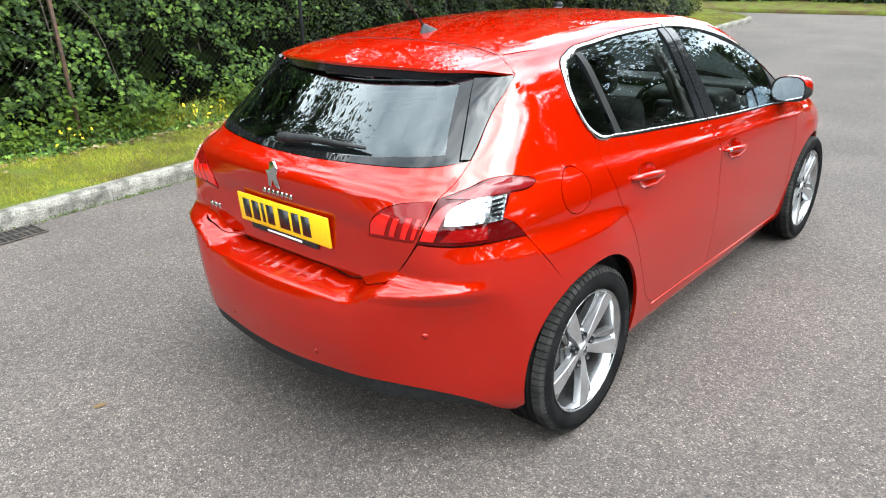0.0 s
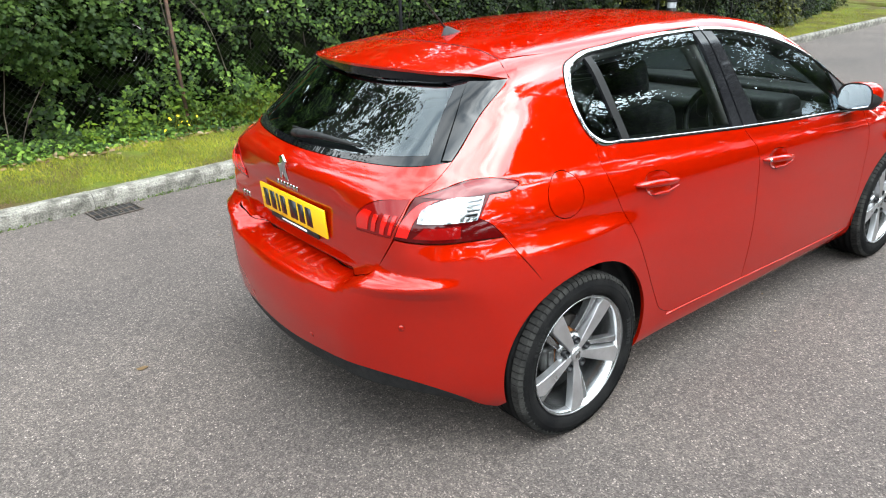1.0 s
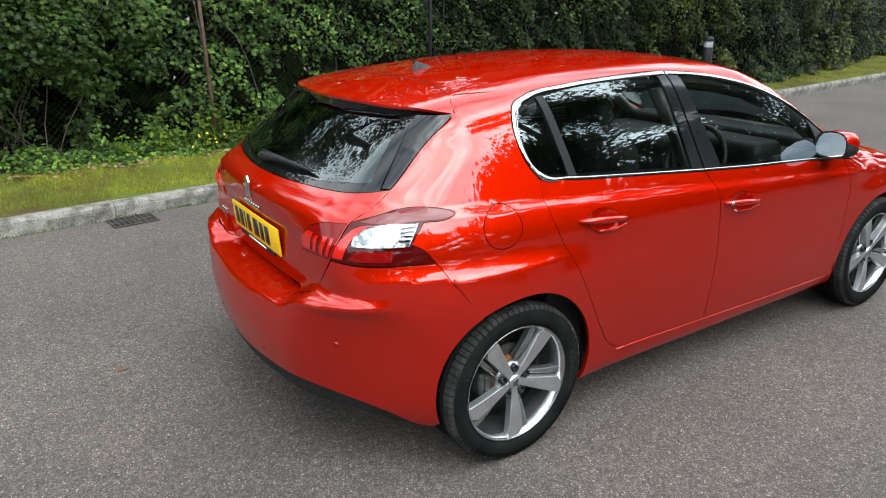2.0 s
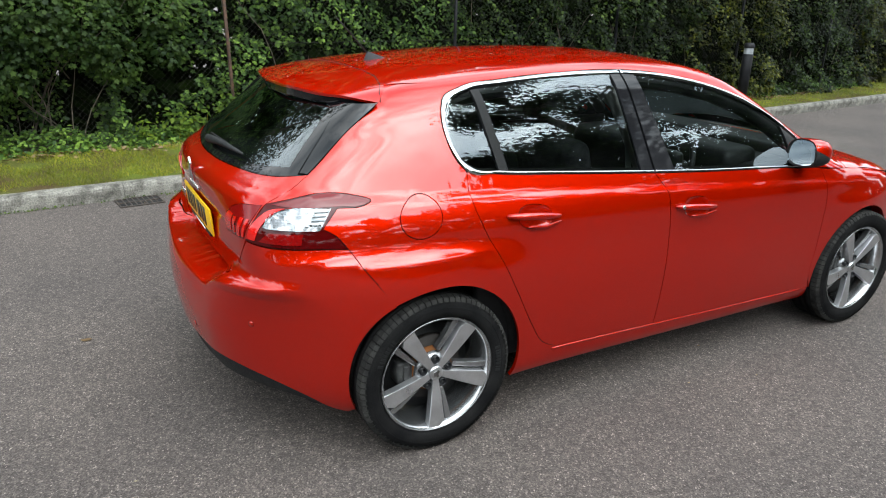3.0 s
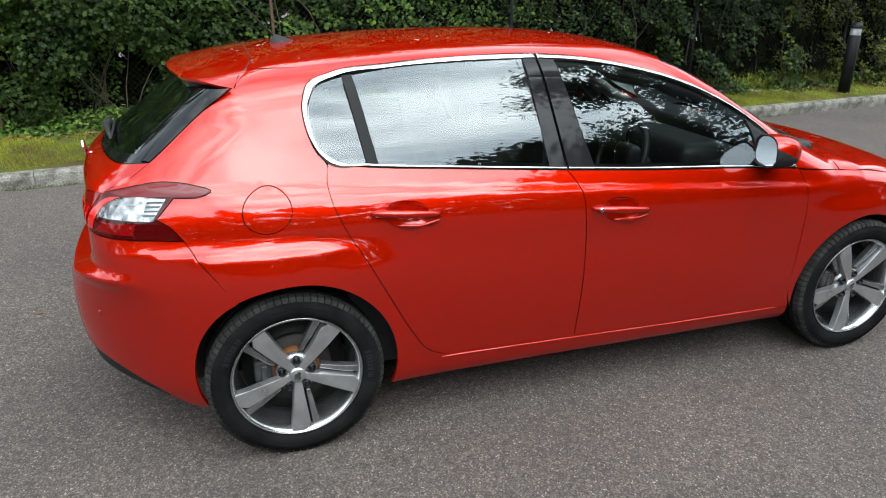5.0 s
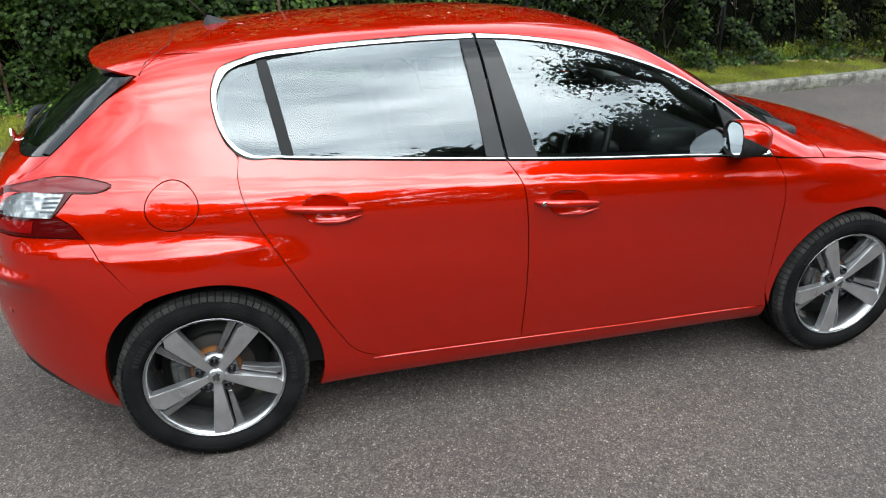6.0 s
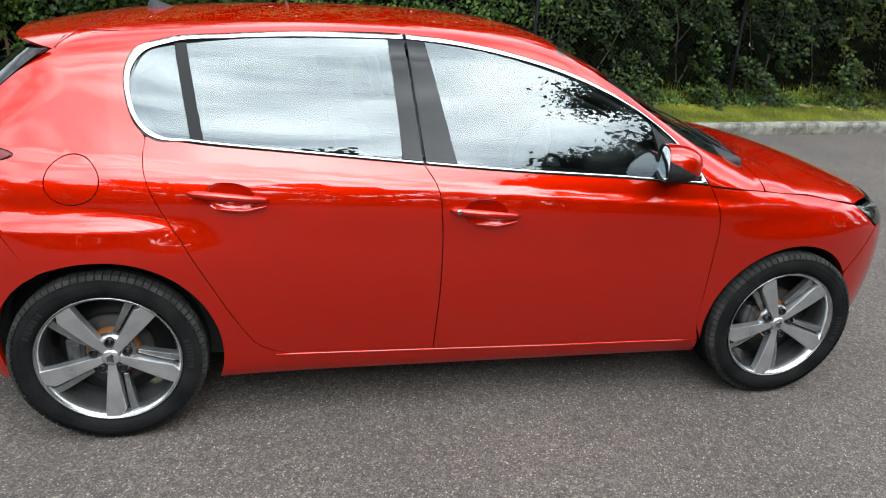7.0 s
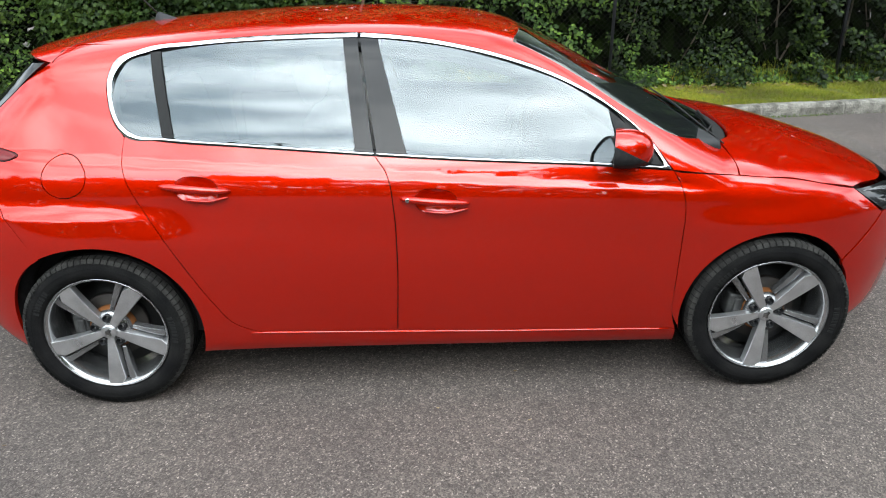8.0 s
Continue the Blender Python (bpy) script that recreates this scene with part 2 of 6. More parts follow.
POST_BLACK = noisy(material("black_bollard_paint", (0.012, 0.012, 0.013), 0.5, 0, 0, 0.15), 8, (0.005, 0.005, 0.006), (0.011, 0.011, 0.012))
POST_GREY = noisy(material("grey_lamp_cap", (0.42, 0.44, 0.46), 0.35), 9, (0.16, 0.17, 0.18), (0.24, 0.25, 0.26))

# ---- mesh helpers ----
def mesh_object(name, mesh, mat, parent=None, label=""):
    ob = new(name, mesh)
    if mat is not None:
        mesh.materials.append(mat)
    if parent is not None:
        ob.parent = parent
    if label:
        tagged(ob, label)
    return ob


def part(name, bm, mat, parent, label="", smooth=True):
    """Links a bmesh as one mesh object under a thing or a part."""
    me = bpy.data.meshes.new(name)
    bm.normal_update()
    bm.to_mesh(me)
    bm.free()
    if smooth:
        me.shade_smooth()
    return mesh_object(name, me, mat, parent, label)


def raw(name, verts, faces, mat, parent=None, label="", smooth=False):
    me = bpy.data.meshes.new(name)
    me.from_pydata([tuple(v) for v in verts], [], [tuple(f) for f in faces])
    if smooth:
        me.shade_smooth()
    return mesh_object(name, me, mat, parent, label)


def tri_soup(name, verts, tris, mat, parent=None, label=""):
    """A large triangle mesh from arrays."""
    me = bpy.data.meshes.new(name)
    v, f = np.asarray(verts, np.float32), np.asarray(tris, np.int32)
    me.vertices.add(len(v))
    me.vertices.foreach_set("co", v.ravel())
    me.loops.add(len(f) * 3)
    me.loops.foreach_set("vertex_index", f.ravel())
    me.polygons.add(len(f))
    me.polygons.foreach_set("loop_start", np.arange(0, len(f) * 3, 3, dtype=np.int32))
    me.update(calc_edges=True)
    return mesh_object(name, me, mat, parent, label)


def bevel(bm, width, segments=2, angle=0.6):
    es = [e for e in bm.edges if len(e.link_faces) == 2 and e.calc_face_angle(0) > angle]
    bmesh.ops.bevel(bm, geom=es, offset=width, segments=segments, affect="EDGES", profile=0.5, clamp_overlap=True)


def box(x0, x1, y0, y1, z0, z1, r=0.0, seg=2, m=None):
    bm = bmesh.new()
    bmesh.ops.create_cube(bm, size=1.0)
    for v in bm.verts:
        v.co = Vector((x0 + (v.co.x + 0.5) * (x1 - x0), y0 + (v.co.y + 0.5) * (y1 - y0), z0 + (v.co.z + 0.5) * (z1 - z0)))
    if r:
        bevel(bm, r, seg)
    if m is not None:
        bm.transform(m)
    return bm


def tube(points, radius, sides=8, cap=True):
    """A round bar along points; radius a number or one for each point."""
    bm = bmesh.new()
    pts = [Vector(p) for p in points]
    rs = radius if hasattr(radius, "__len__") else [radius] * len(pts)
    rings, side = [], None
    for i, p in enumerate(pts):
        d = (pts[min(i + 1, len(pts) - 1)] - pts[max(i - 1, 0)]).normalized()
        if side is None:
            side = d.orthogonal().normalized()
        side = (side - d * side.dot(d)).normalized()
        up = d.cross(side)
        rings.append([bm.verts.new(p + (side * math.cos(a) + up * math.sin(a)) * rs[i]) for a in (2 * math.pi * k / sides for k in range(sides))])
    for a, b in zip(rings, rings[1:]):
        for k in range(sides):
            bm.faces.new((a[k], a[(k + 1) % sides], b[(k + 1) % sides], b[k]))
    if cap:
        bm.faces.new(rings[0][::-1])
        bm.faces.new(rings[-1])
    return bm


def lathe(profile, segments=64, axis="y", closed=False):
    """Turns (radius, height) pairs round an axis."""
    bm = bmesh.new()
    rings = []
    for r, h in profile:
        ring = []
        for k in range(segments):
            a = 2 * math.pi * k / segments
            c, s = r * math.cos(a), r * math.sin(a)
            ring.append(bm.verts.new((c, h, s) if axis == "y" else (c, s, h)))
        rings.append(ring)
    n = len(rings)
    for i in range(n if closed else n - 1):
        a, b = rings[i], rings[(i + 1) % n]
        for k in range(segments):
            bm.faces.new((a[k], b[k], b[(k + 1) % segments], a[(k + 1) % segments]))
    bmesh.ops.recalc_face_normals(bm, faces=bm.faces)
    return bm


def slab(outline, depth, m=None, r=0.0, seg=2):
    """A plate: a closed outline in (u, v), thick along the third axis."""
    bm = bmesh.new()
    a = [bm.verts.new((u, v, 0)) for u, v in outline]
    f = bm.faces.new(a)
    ext = bmesh.ops.extrude_face_region(bm, geom=[f])
    for g in ext["geom"]:
        if isinstance(g, bmesh.types.BMVert):
            g.co.z += depth
    bmesh.ops.recalc_face_normals(bm, faces=bm.faces)
    if r:
        bevel(bm, r, seg)
    if m is not None:
        bm.transform(m)
    return bm


def join(*bms):
    """Several bmeshes as one."""
    res = bmesh.new()
    for b in bms:
        me = bpy.data.meshes.new("tmp")
        b.to_mesh(me)
        b.free()
        res.from_mesh(me)
        bpy.data.meshes.remove(me)
    return res


def spline(points, step, closed=True):
    """A smooth line through points; a point given twice is a corner."""
    pts = [np.array(p, float) for p in points]
    corner = [False] * len(pts)
    keep = []
    for i, p in enumerate(pts):
        if i and np.allclose(p, pts[i - 1]):
            corner[keep[-1]] = True
        else:
            keep.append(i)
    flags = [corner[i] for i in keep]
    pts = [pts[i] for i in keep]
    n = len(pts)
    out = []
    for i in range(n if closed else n - 1):
        a, b = pts[i], pts[(i + 1) % n]
        m = np.linalg.norm(b - a)
        pa = a if flags[i] or (not closed and i == 0) else pts[(i - 1) % n]
        pb = b if flags[(i + 1) % n] or (not closed and i == n - 2) else pts[(i + 2) % n]
        la, lb = max(np.linalg.norm(a - pa), 1e-6), max(np.linalg.norm(pb - b), 1e-6)
        ta = (b - a) / m if la < 1e-5 else ((a - pa) / la * m + (b - a) / m * la) / (la + m)
        tb = (b - a) / m if lb < 1e-5 else ((b - a) / m * lb + (pb - b) / lb * m) / (lb + m)
        k = max(1, int(math.ceil(m / step)))
        for j in range(k):
            t = j / k
            out.append(a * (1 + 2 * t) * (1 - t) ** 2 + ta * m * t * (1 - t) ** 2 + b * t * t * (3 - 2 * t) + tb * m * t * t * (t - 1))
    if not closed:
        out.append(pts[-1])
    return np.array(out)


def grow(poly, d):
    """Moves a closed outline outwards by d."""
    p = np.asarray(poly)
    area = np.sum(p[:, 0] * np.roll(p[:, 1], -1) - np.roll(p[:, 0], -1) * p[:, 1])
    t = np.roll(p, -1, 0) - np.roll(p, 1, 0)
    t /= np.maximum(np.linalg.norm(t, axis=1, keepdims=True), 1e-9)
    n = np.stack([t[:, 1], -t[:, 0]], 1) * (1 if area > 0 else -1)
    return p + n * d


def inside(poly, pts):
    x, y = pts[:, 0], pts[:, 1]
    res = np.zeros(len(pts), bool)
    q = np.roll(poly, -1, 0)
    for (x1, y1), (x2, y2) in zip(poly, q):
        if y1 == y2:
            continue
        hit = ((y1 > y) != (y2 > y)) & (x < (x2 - x1) * (y - y1) / (y2 - y1) + x1)
        res ^= hit
    return res


# ---- the car's skin ----
def curve(keys):
    """A smooth function through (position, value) pairs, flat past its ends."""
    xs = np.array([k[0] for k in keys], float)
    ys = np.array([k[1] for k in keys], float)
    h = np.diff(xs)
    d = np.diff(ys) / h
    m = np.zeros(len(xs))
    for i in range(1, len(xs) - 1):
        if d[i - 1] * d[i] > 0:
            w1, w2 = 2 * h[i] + h[i - 1], h[i] + 2 * h[i - 1]
            m[i] = (w1 + w2) / (w1 / d[i - 1] + w2 / d[i])
    m[0], m[-1] = d[0], d[-1]

    def f(x):
        x = np.clip(np.asarray(x, float), xs[0], xs[-1])
        i = np.clip(np.searchsorted(xs, x) - 1, 0, len(h) - 1)
        t = (x - xs[i]) / h[i]
        a, b = ys[i], ys[i + 1]
        return (a * (1 + 2 * t) * (1 - t) ** 2 + m[i] * h[i] * t * (1 - t) ** 2
                + b * t * t * (3 - 2 * t) + m[i + 1] * h[i] * t * t * (t - 1))
    return f


def flowing(keys):
    """A function through (position, value) pairs with even curvature."""
    xs = np.array([k[0] for k in keys], float)
    ys = np.array([k[1] for k in keys], float)
    n, h = len(xs), np.diff(xs)
    a, r = np.eye(n), np.zeros(n)
    for i in range(1, n - 1):
        a[i, i - 1:i + 2] = h[i - 1], 2 * (h[i - 1] + h[i]), h[i]
        r[i] = 6 * ((ys[i + 1] - ys[i]) / h[i] - (ys[i] - ys[i - 1]) / h[i - 1])
    m = np.linalg.solve(a, r)

    def f(x):
        x = np.clip(np.asarray(x, float), xs[0], xs[-1])
        i = np.clip(np.searchsorted(xs, x) - 1, 0, n - 2)
        p, q = (xs[i + 1] - x) / h[i], (x - xs[i]) / h[i]
        return p * ys[i] + q * ys[i + 1] + ((p ** 3 - p) * m[i] + (q ** 3 - q) * m[i + 1]) * h[i] ** 2 / 6
    return f


def ramp(a, b, x):
    t = np.clip((x - a) / (b - a), 0, 1)
    return t * t * (3 - 2 * t)


SIDE = flowing([(0.12, 0.73), (0.20, 0.822), (0.28, 0.850), (0.36, 0.859), (0.50, 0.868), (0.62, 0.870), (0.72, 0.866), (0.80, 0.859), (0.86, 0.850),
                (0.92, 0.835), (1.0, 0.799), (1.2, 0.702), (1.4, 0.594), (1.5, 0.535)])
TAPER = flowing([(-0.80, 0.20), (-0.60, 0.105), (-0.40, 0.050), (-0.20, 0.018), (0.1, 0.002), (0.6, -0.001), (1.2, -0.002), (1.8, -0.001), (2.3, 0.002), (2.62, 0.012), (2.95, 0.075), (3.2, 0.18), (3.45, 0.36)])
REAR = curve([(0.15, -0.60), (0.24, -0.70), (0.32, -0.760), (0.42, -0.784), (0.52, -0.794), (0.60, -0.791), (0.640, -0.782), (0.662, -0.752), (0.682, -0.685),
              (0.72, -0.665), (0.80, -0.668), (0.88, -0.668), (0.95, -0.685), (1.0, -0.690), (1.03, -0.676), (1.06, -0.632), (1.1, -0.585),
              (1.2, -0.455), (1.3, -0.325), (1.4, -0.19)])
BOW = curve([(0.2, 0.20), (0.625, 0.20), (0.690, 0.06), (0.9, 0.07), (1.0, 0.20), (1.06, 0.27), (1.4, 0.26)])
TOP = flowing([(-0.45, 1.325), (-0.33, 1.352), (-0.1, 1.396), (0.2, 1.428), (0.6, 1.452), (1.0, 1.458), (1.4, 1.440), (1.6, 1.408), (1.75, 1.357),
             (2.0, 1.228), (2.3, 1.070), (2.48, 0.992), (2.56, 0.962), (2.8, 0.915), (3.0, 0.873), (3.2, 0.812), (3.35, 0.74), (3.48, 0.60)])
CROWN = curve([(-0.4, 0.10), (1.5, 0.10), (2.4, 0.16), (2.6, 0.10), (3.4, 0.12)])
NOSE = curve([(0.15, 3.30), (0.3, 3.42), (0.5, 3.46), (0.7, 3.43), (0.85, 3.30)])


def half_width(x, z):
    high = 0.868 - 0.13 * np.clip(x + 0.05, 0, 0.4)
    low = 0.787 + 0.10 * np.maximum(-0.15 - x, 0)
    sharp = 0.72 * ramp(0.34, 0.08, x)
    edge = np.clip((high - z) / (high - low), 0, 1) ** 1.6
    hip = 0.044 * np.exp(-((x + 0.06) / 0.38) ** 2) * (sharp * edge + (1 - sharp) * ramp(0.85, 0.68, z))
    arch = 0.018 * np.exp(-((x - 2.66) / 0.36) ** 2) * ramp(0.79, 0.70, z)
    tuck = 0.012 * ramp(-0.35, -0.65, x) * ramp(0.752, 0.600, z)
    crease = 0.946 - 0.0686 * (x - 0.6)
    shoulder = 0.011 * ramp(-0.50, -0.15, x) * ramp(2.50, 2.25, x) * ramp(crease + 0.034, crease, z) * ramp(crease - 0.22, crease - 0.02, z)
    return SIDE(z) - TAPER(x) + hip + arch + shoulder - tuck


def smax(a, b, k):
    h = np.maximum(k - np.abs(a - b), 0) / k
    return np.maximum(a, b) + h * h * k * 0.25


def body(p, use="srtf"):
    """Below 0 inside the car's skin; s, r, t, f: sides, rear, top, nose."""
    x, y, z = p[..., 0], np.abs(p[..., 1]), p[..., 2]
    f = np.full(x.shape, -9.0)
    if "s" in use:
        f = (y - half_width(x, z)) * 0.93
    if "r" in use:
        ledge = 0.062 * ramp(0.36, 0.55, y) * ramp(0.82, 0.75, z) * ramp(0.52, 0.60, z)
        pocket = 0.055 * ramp(0.662, 0.676, z) * ramp(0.710, 0.696, z) * ramp(0.42, 0.34, y)
        pocket = pocket - 0.014 * ramp(0.645, 0.660, z) * ramp(0.684, 0.672, z) * ramp(0.42, 0.34, y)
        b = (REAR(z - ledge) + pocket + BOW(z - ledge) * y * y + 0.4 * np.maximum(y - 0.42, 0) ** 2 * ramp(0.752, 0.600, z) - x) * np.where(z > 1.04, 0.62, 0.95)
        f = smax(f, b, 0.15 + 0.05 * ramp(0.752, 0.672, z) + 0.06 * ramp(0.70, 0.45, z) - 0.11 * ramp(1.20, 1.35, z)) if "s" in use else b
    if "f" in use:
        f = smax(f, (x - NOSE(z) + 0.35 * y * y) * 0.9, 0.25)
    if "t" in use:
        c = (z - TOP(x) + CROWN(x) * y * y) * 0.95
        f = smax(f, c, 0.10) if len(use) > 1 else c
    return f


# ---- panels laid on the car's skin ----
XC, YP, RS = 0.02, 0.40, 0.45
MID = XC - RS * math.pi / 2 - YP


def wrap(x, y):
    """The place along the way round the car: x itself along the right flank, then round the corner to the tail."""
    if x >= XC:
        s = x
    elif abs(y) > YP:
        s = XC - RS * math.atan2(XC - x, abs(y) - YP)
    else:
        s = XC - RS * math.pi / 2 - (YP - abs(y))
    return s if y <= 0 else 2 * MID - s


def lift(uv, chart, use, off=0.0):
    """Places chart points on the skin, and gives the normals there."""
    uv = np.asarray(uv, float)
    n = len(uv)
    o, d = np.zeros((n, 3)), np.zeros((n, 3))
    if chart == "top":
        o[:, 0], o[:, 1], o[:, 2], d[:, 2] = uv[:, 0], uv[:, 1], 0.3, 1
    elif chart == "front":
        o[:, 0], o[:, 1], o[:, 2], d[:, 0] = 2.4, uv[:, 0], uv[:, 1], 1
    else:
        s = uv[:, 0]
        left = s < MID
        s = np.where(left, 2 * MID - s, s)
        th = np.clip((XC - s) / RS, 0, math.pi / 2)
        back = np.maximum(XC - RS * math.pi / 2 - s, 0)
        flank = s >= XC
        o[:, 0] = np.where(flank, s, XC)
        o[:, 1] = np.where(flank, 0.0, -YP + back)
        o[:, 2] = uv[:, 1]
        d[:, 0], d[:, 1] = -np.sin(th), -np.cos(th)
        o[left, 1] *= -1
        d[left, 1] *= -1
    lo, hi = np.zeros(n), np.full(n, 1.7)
    for _ in range(34):
        mid = (lo + hi) / 2
        f = body(o + d * mid[:, None], use)
        lo, hi = np.where(f < 0, mid, lo), np.where(f < 0, hi, mid)
    p = o + d * lo[:, None]
    g = np.zeros((n, 3))
    for k in range(3):
        e = np.zeros(3)
        e[k] = 0.002
        g[:, k] = body(p + e, use) - body(p - e, use)
    g /= np.maximum(np.linalg.norm(g, axis=1, keepdims=True), 1e-9)
    return p - g * off, g


def panel(name, outline, mat, parent, label="", holes=(), chart="wrap", use="srt", gap=0.002, off=0.0, rim=0.014,
          spacing=0.035, step=0.02, mirror=False, ready=False, dent=None, bow=False, crowned=0.0):
    """One sheet of the skin inside an outline, with turned-in edges."""
    from mathutils.geometry import delaunay_2d_cdt
    loops = [grow(outline if ready else spline(outline, step), -gap)]
    for h in holes:
        loops.append(grow(h if ready else spline(h, step), gap))
    verts, edges = [], []
    for lp in loops:
        b = len(verts)
        verts += [tuple(p) for p in lp]
        edges += [(b + i, b + (i + 1) % len(lp)) for i in range(len(lp))]
    rimmed = np.array(verts)
    lo, hi = rimmed.min(0), rimmed.max(0)
    nu, nv = max(1, int((hi[0] - lo[0]) / spacing)), max(1, int((hi[1] - lo[1]) / spacing))
    gu, gv = np.meshgrid(np.linspace(lo[0], hi[0], nu + 1), np.linspace(lo[1], hi[1], nv + 1))
    gu = gu + (np.arange(nv + 1)[:, None] % 2) * 0.25 * spacing
    grid = np.stack([gu.ravel(), gv.ravel()], 1)
    ok = inside(loops[0], grid)
    for h in loops[1:]:
        ok &= ~inside(h, grid)
    grid = grid[ok]
    if len(grid):
        near = np.array([np.min(np.sum((rimmed - g) ** 2, 1)) for g in grid])
        grid = grid[near > (0.45 * spacing) ** 2]
    verts += [tuple(p) for p in grid]
    co, _, faces, *_ = delaunay_2d_cdt([Vector(v) for v in verts], edges, [], 0, 1e-6)
    uv = np.array([tuple(c) for c in co])
    tri = np.array([f for f in faces if len(f) == 3])
    cen = uv[tri].mean(1)
    ok = inside(loops[0], cen)
    for h in loops[1:]:
        ok &= ~inside(h, cen)
    tri = tri[ok]
    p, g = lift(uv, chart, use, off)
    if bow:
        # a pane: one even double curve through the opening
        def terms(x, z):
            return np.stack([np.ones_like(x), x, z, x * x, x * z, z * z], 1)
        k = np.linalg.lstsq(terms(p[:, 0], p[:, 2]), p[:, 1], rcond=None)[0]
        p[:, 1] = terms(p[:, 0], p[:, 2]) @ k
        g = np.stack([k[1] + 2 * k[3] * p[:, 0] + k[4] * p[:, 2], -np.ones(len(p)), k[2] + k[4] * p[:, 0] + 2 * k[5] * p[:, 2]], 1)
        g /= np.linalg.norm(g, axis=1, keepdims=True)
    if dent is not None:
        p = p - g * dent(uv)[:, None]
    if mirror:
        p[:, 1] *= -1
        g[:, 1] *= -1
    fn = np.cross(p[tri[:, 1]] - p[tri[:, 0]], p[tri[:, 2]] - p[tri[:, 0]])
    flip = np.sum(fn * g[tri].mean(1), 1) < 0
    tri[flip] = tri[flip][:, ::-1]
    count = {}
    for f in tri:
        for a, b in ((f[0], f[1]), (f[1], f[2]), (f[2], f[0])):
            key = (min(a, b), max(a, b))
            count[key] = (a, b, count.get(key, (0, 0, 0))[2] + 1)
    border = [(a, b) for a, b, c in count.values() if c == 1]
    used = sorted({i for e in border for i in e})
    index = {v: len(p) + k for k, v in enumerate(used)}
    inner = p[used] - g[used] * rim
    if crowned:
        # a narrow strip with a convex face: the normals fan out to both edges
        ends = {frozenset(e) for e in border}
        lean = np.zeros_like(g)
        for f in tri:
            for k in range(3):
                a, b, c = f[k], f[(k + 1) % 3], f[(k + 2) % 3]
                if frozenset((a, b)) in ends:
                    along = p[b] - p[a]
                    along /= max(np.linalg.norm(along), 1e-9)
                    out = p[a] - p[c]
                    out -= along * (out @ along)
                    out /= max(np.linalg.norm(out), 1e-9)
                    lean[a] += out
                    lean[b] += out
        lean /= np.maximum(np.linalg.norm(lean, axis=1, keepdims=True), 1e-9)
        g = g + crowned * lean
        g /= np.linalg.norm(g, axis=1, keepdims=True)
    quads = [(b, a, index[a], index[b]) for a, b in border] if rim else []
    allp = np.concatenate([p, inner]) if rim else p
    me = bpy.data.meshes.new(name)
    me.from_pydata([tuple(v) for v in allp], [], [tuple(int(i) for i in f) for f in tri] + [tuple(int(i) for i in q) for q in quads])
    me.shade_smooth()
    normals = []
    for poly in me.polygons:
        if len(poly.vertices) == 3:
            normals += [tuple(g[i]) for i in poly.vertices] if dent is None else [(0, 0, 0)] * 3
        else:
            normals += [tuple(poly.normal)] * 4
    me.normals_split_custom_set(normals)
    return mesh_object(name, me, mat, parent, label)


def arc(cx, cz, r, a0, a1, n=14):
    return [(cx + r * math.cos(radians(a0 + (a1 - a0) * i / n)), cz + r * math.sin(radians(a0 + (a1 - a0) * i / n))) for i in range(n + 1)]


def surface_point(s, z, out=0.0, use="srt"):
    p, g = lift([(s, z)], "wrap", use, -out)
    return Vector(p[0]), Vector(g[0])


# ---- the red hatchback ----
def V(*pts):
    """World points (x, y, z) on the skin as chart points."""
    return [(wrap(x, y), z) for x, y, z in pts]


def both(half):
    """An outline given for the right half, from top to bottom of the tail's middle, closed over the left half."""
    return list(half) + [(2 * MID - s, z) for s, z in reversed(half)]


car = tagged(new("car"), "glossy metallic red five-door hatchback parked on the asphalt", "car")

ARCH_R, ARCH_F = (0.012, 0.325, 0.366), (2.62, 0.322, 0.352)
SILL = [(2.2, 0.262), (1.6, 0.273), (1.142, 0.285), (1.0, 0.288), (0.75, 0.2935), (0.60, 0.297)]
DOOR_REAR = [(0.498, 0.343), (0.436, 0.433), (0.354, 0.585), (0.27, 0.745), (0.2, 0.87), (0.165, 0.96), (0.158, 1.02), (0.166, 1.072)]
RAIL = [(0.136, 1.111), (0.106, 1.197), (0.104, 1.272), (0.129, 1.330), (0.218, 1.365), (0.427, 1.388), (0.743, 1.404), (1.025, 1.406), (1.20, 1.393),
        (1.382, 1.366), (1.592, 1.316), (1.8, 1.239), (1.967, 1.145), (2.107, 1.029)]
BELT = [(2.185, 0.922), (1.943, 0.939), (1.369, 0.972), (1.085, 0.992), (0.601, 1.031), (0.311, 1.056)]
B_LINE = [(1.085, 0.992), (1.128, 0.928), (1.148, 0.806), (1.154, 0.627), (1.142, 0.285)]
DOOR_FRONT = [(2.262, 0.259), (2.243, 0.32), (2.236, 0.5), (2.240, 0.67), (2.238, 0.8), (2.222, 0.863), (2.192, 0.919)]
HATCH = [(-0.112, -0.598, 1.330), (-0.266, -0.625, 1.219), (-0.415, -0.657, 1.098), (-0.51, -0.662, 1.040), (-0.570, -0.655, 1.012),
         (-0.617, -0.645, 0.94), (-0.634, -0.622, 0.881), (-0.645, -0.570, 0.80), (-0.649, -0.511, 0.735), (-0.673, -0.426, 0.684)]
LAMP_TOP = [(-0.570, -0.655, 1.012), (-0.382, -0.715, 1.047), (-0.281, -0.751, 1.037), (-0.224, -0.772, 1.013), (-0.25, -0.774, 1.002)]
LAMP_LOW = [(-0.345, -0.761, 0.998), (-0.407, -0.779, 0.936), (-0.368, -0.798, 0.910), (-0.330, -0.815, 0.862)]


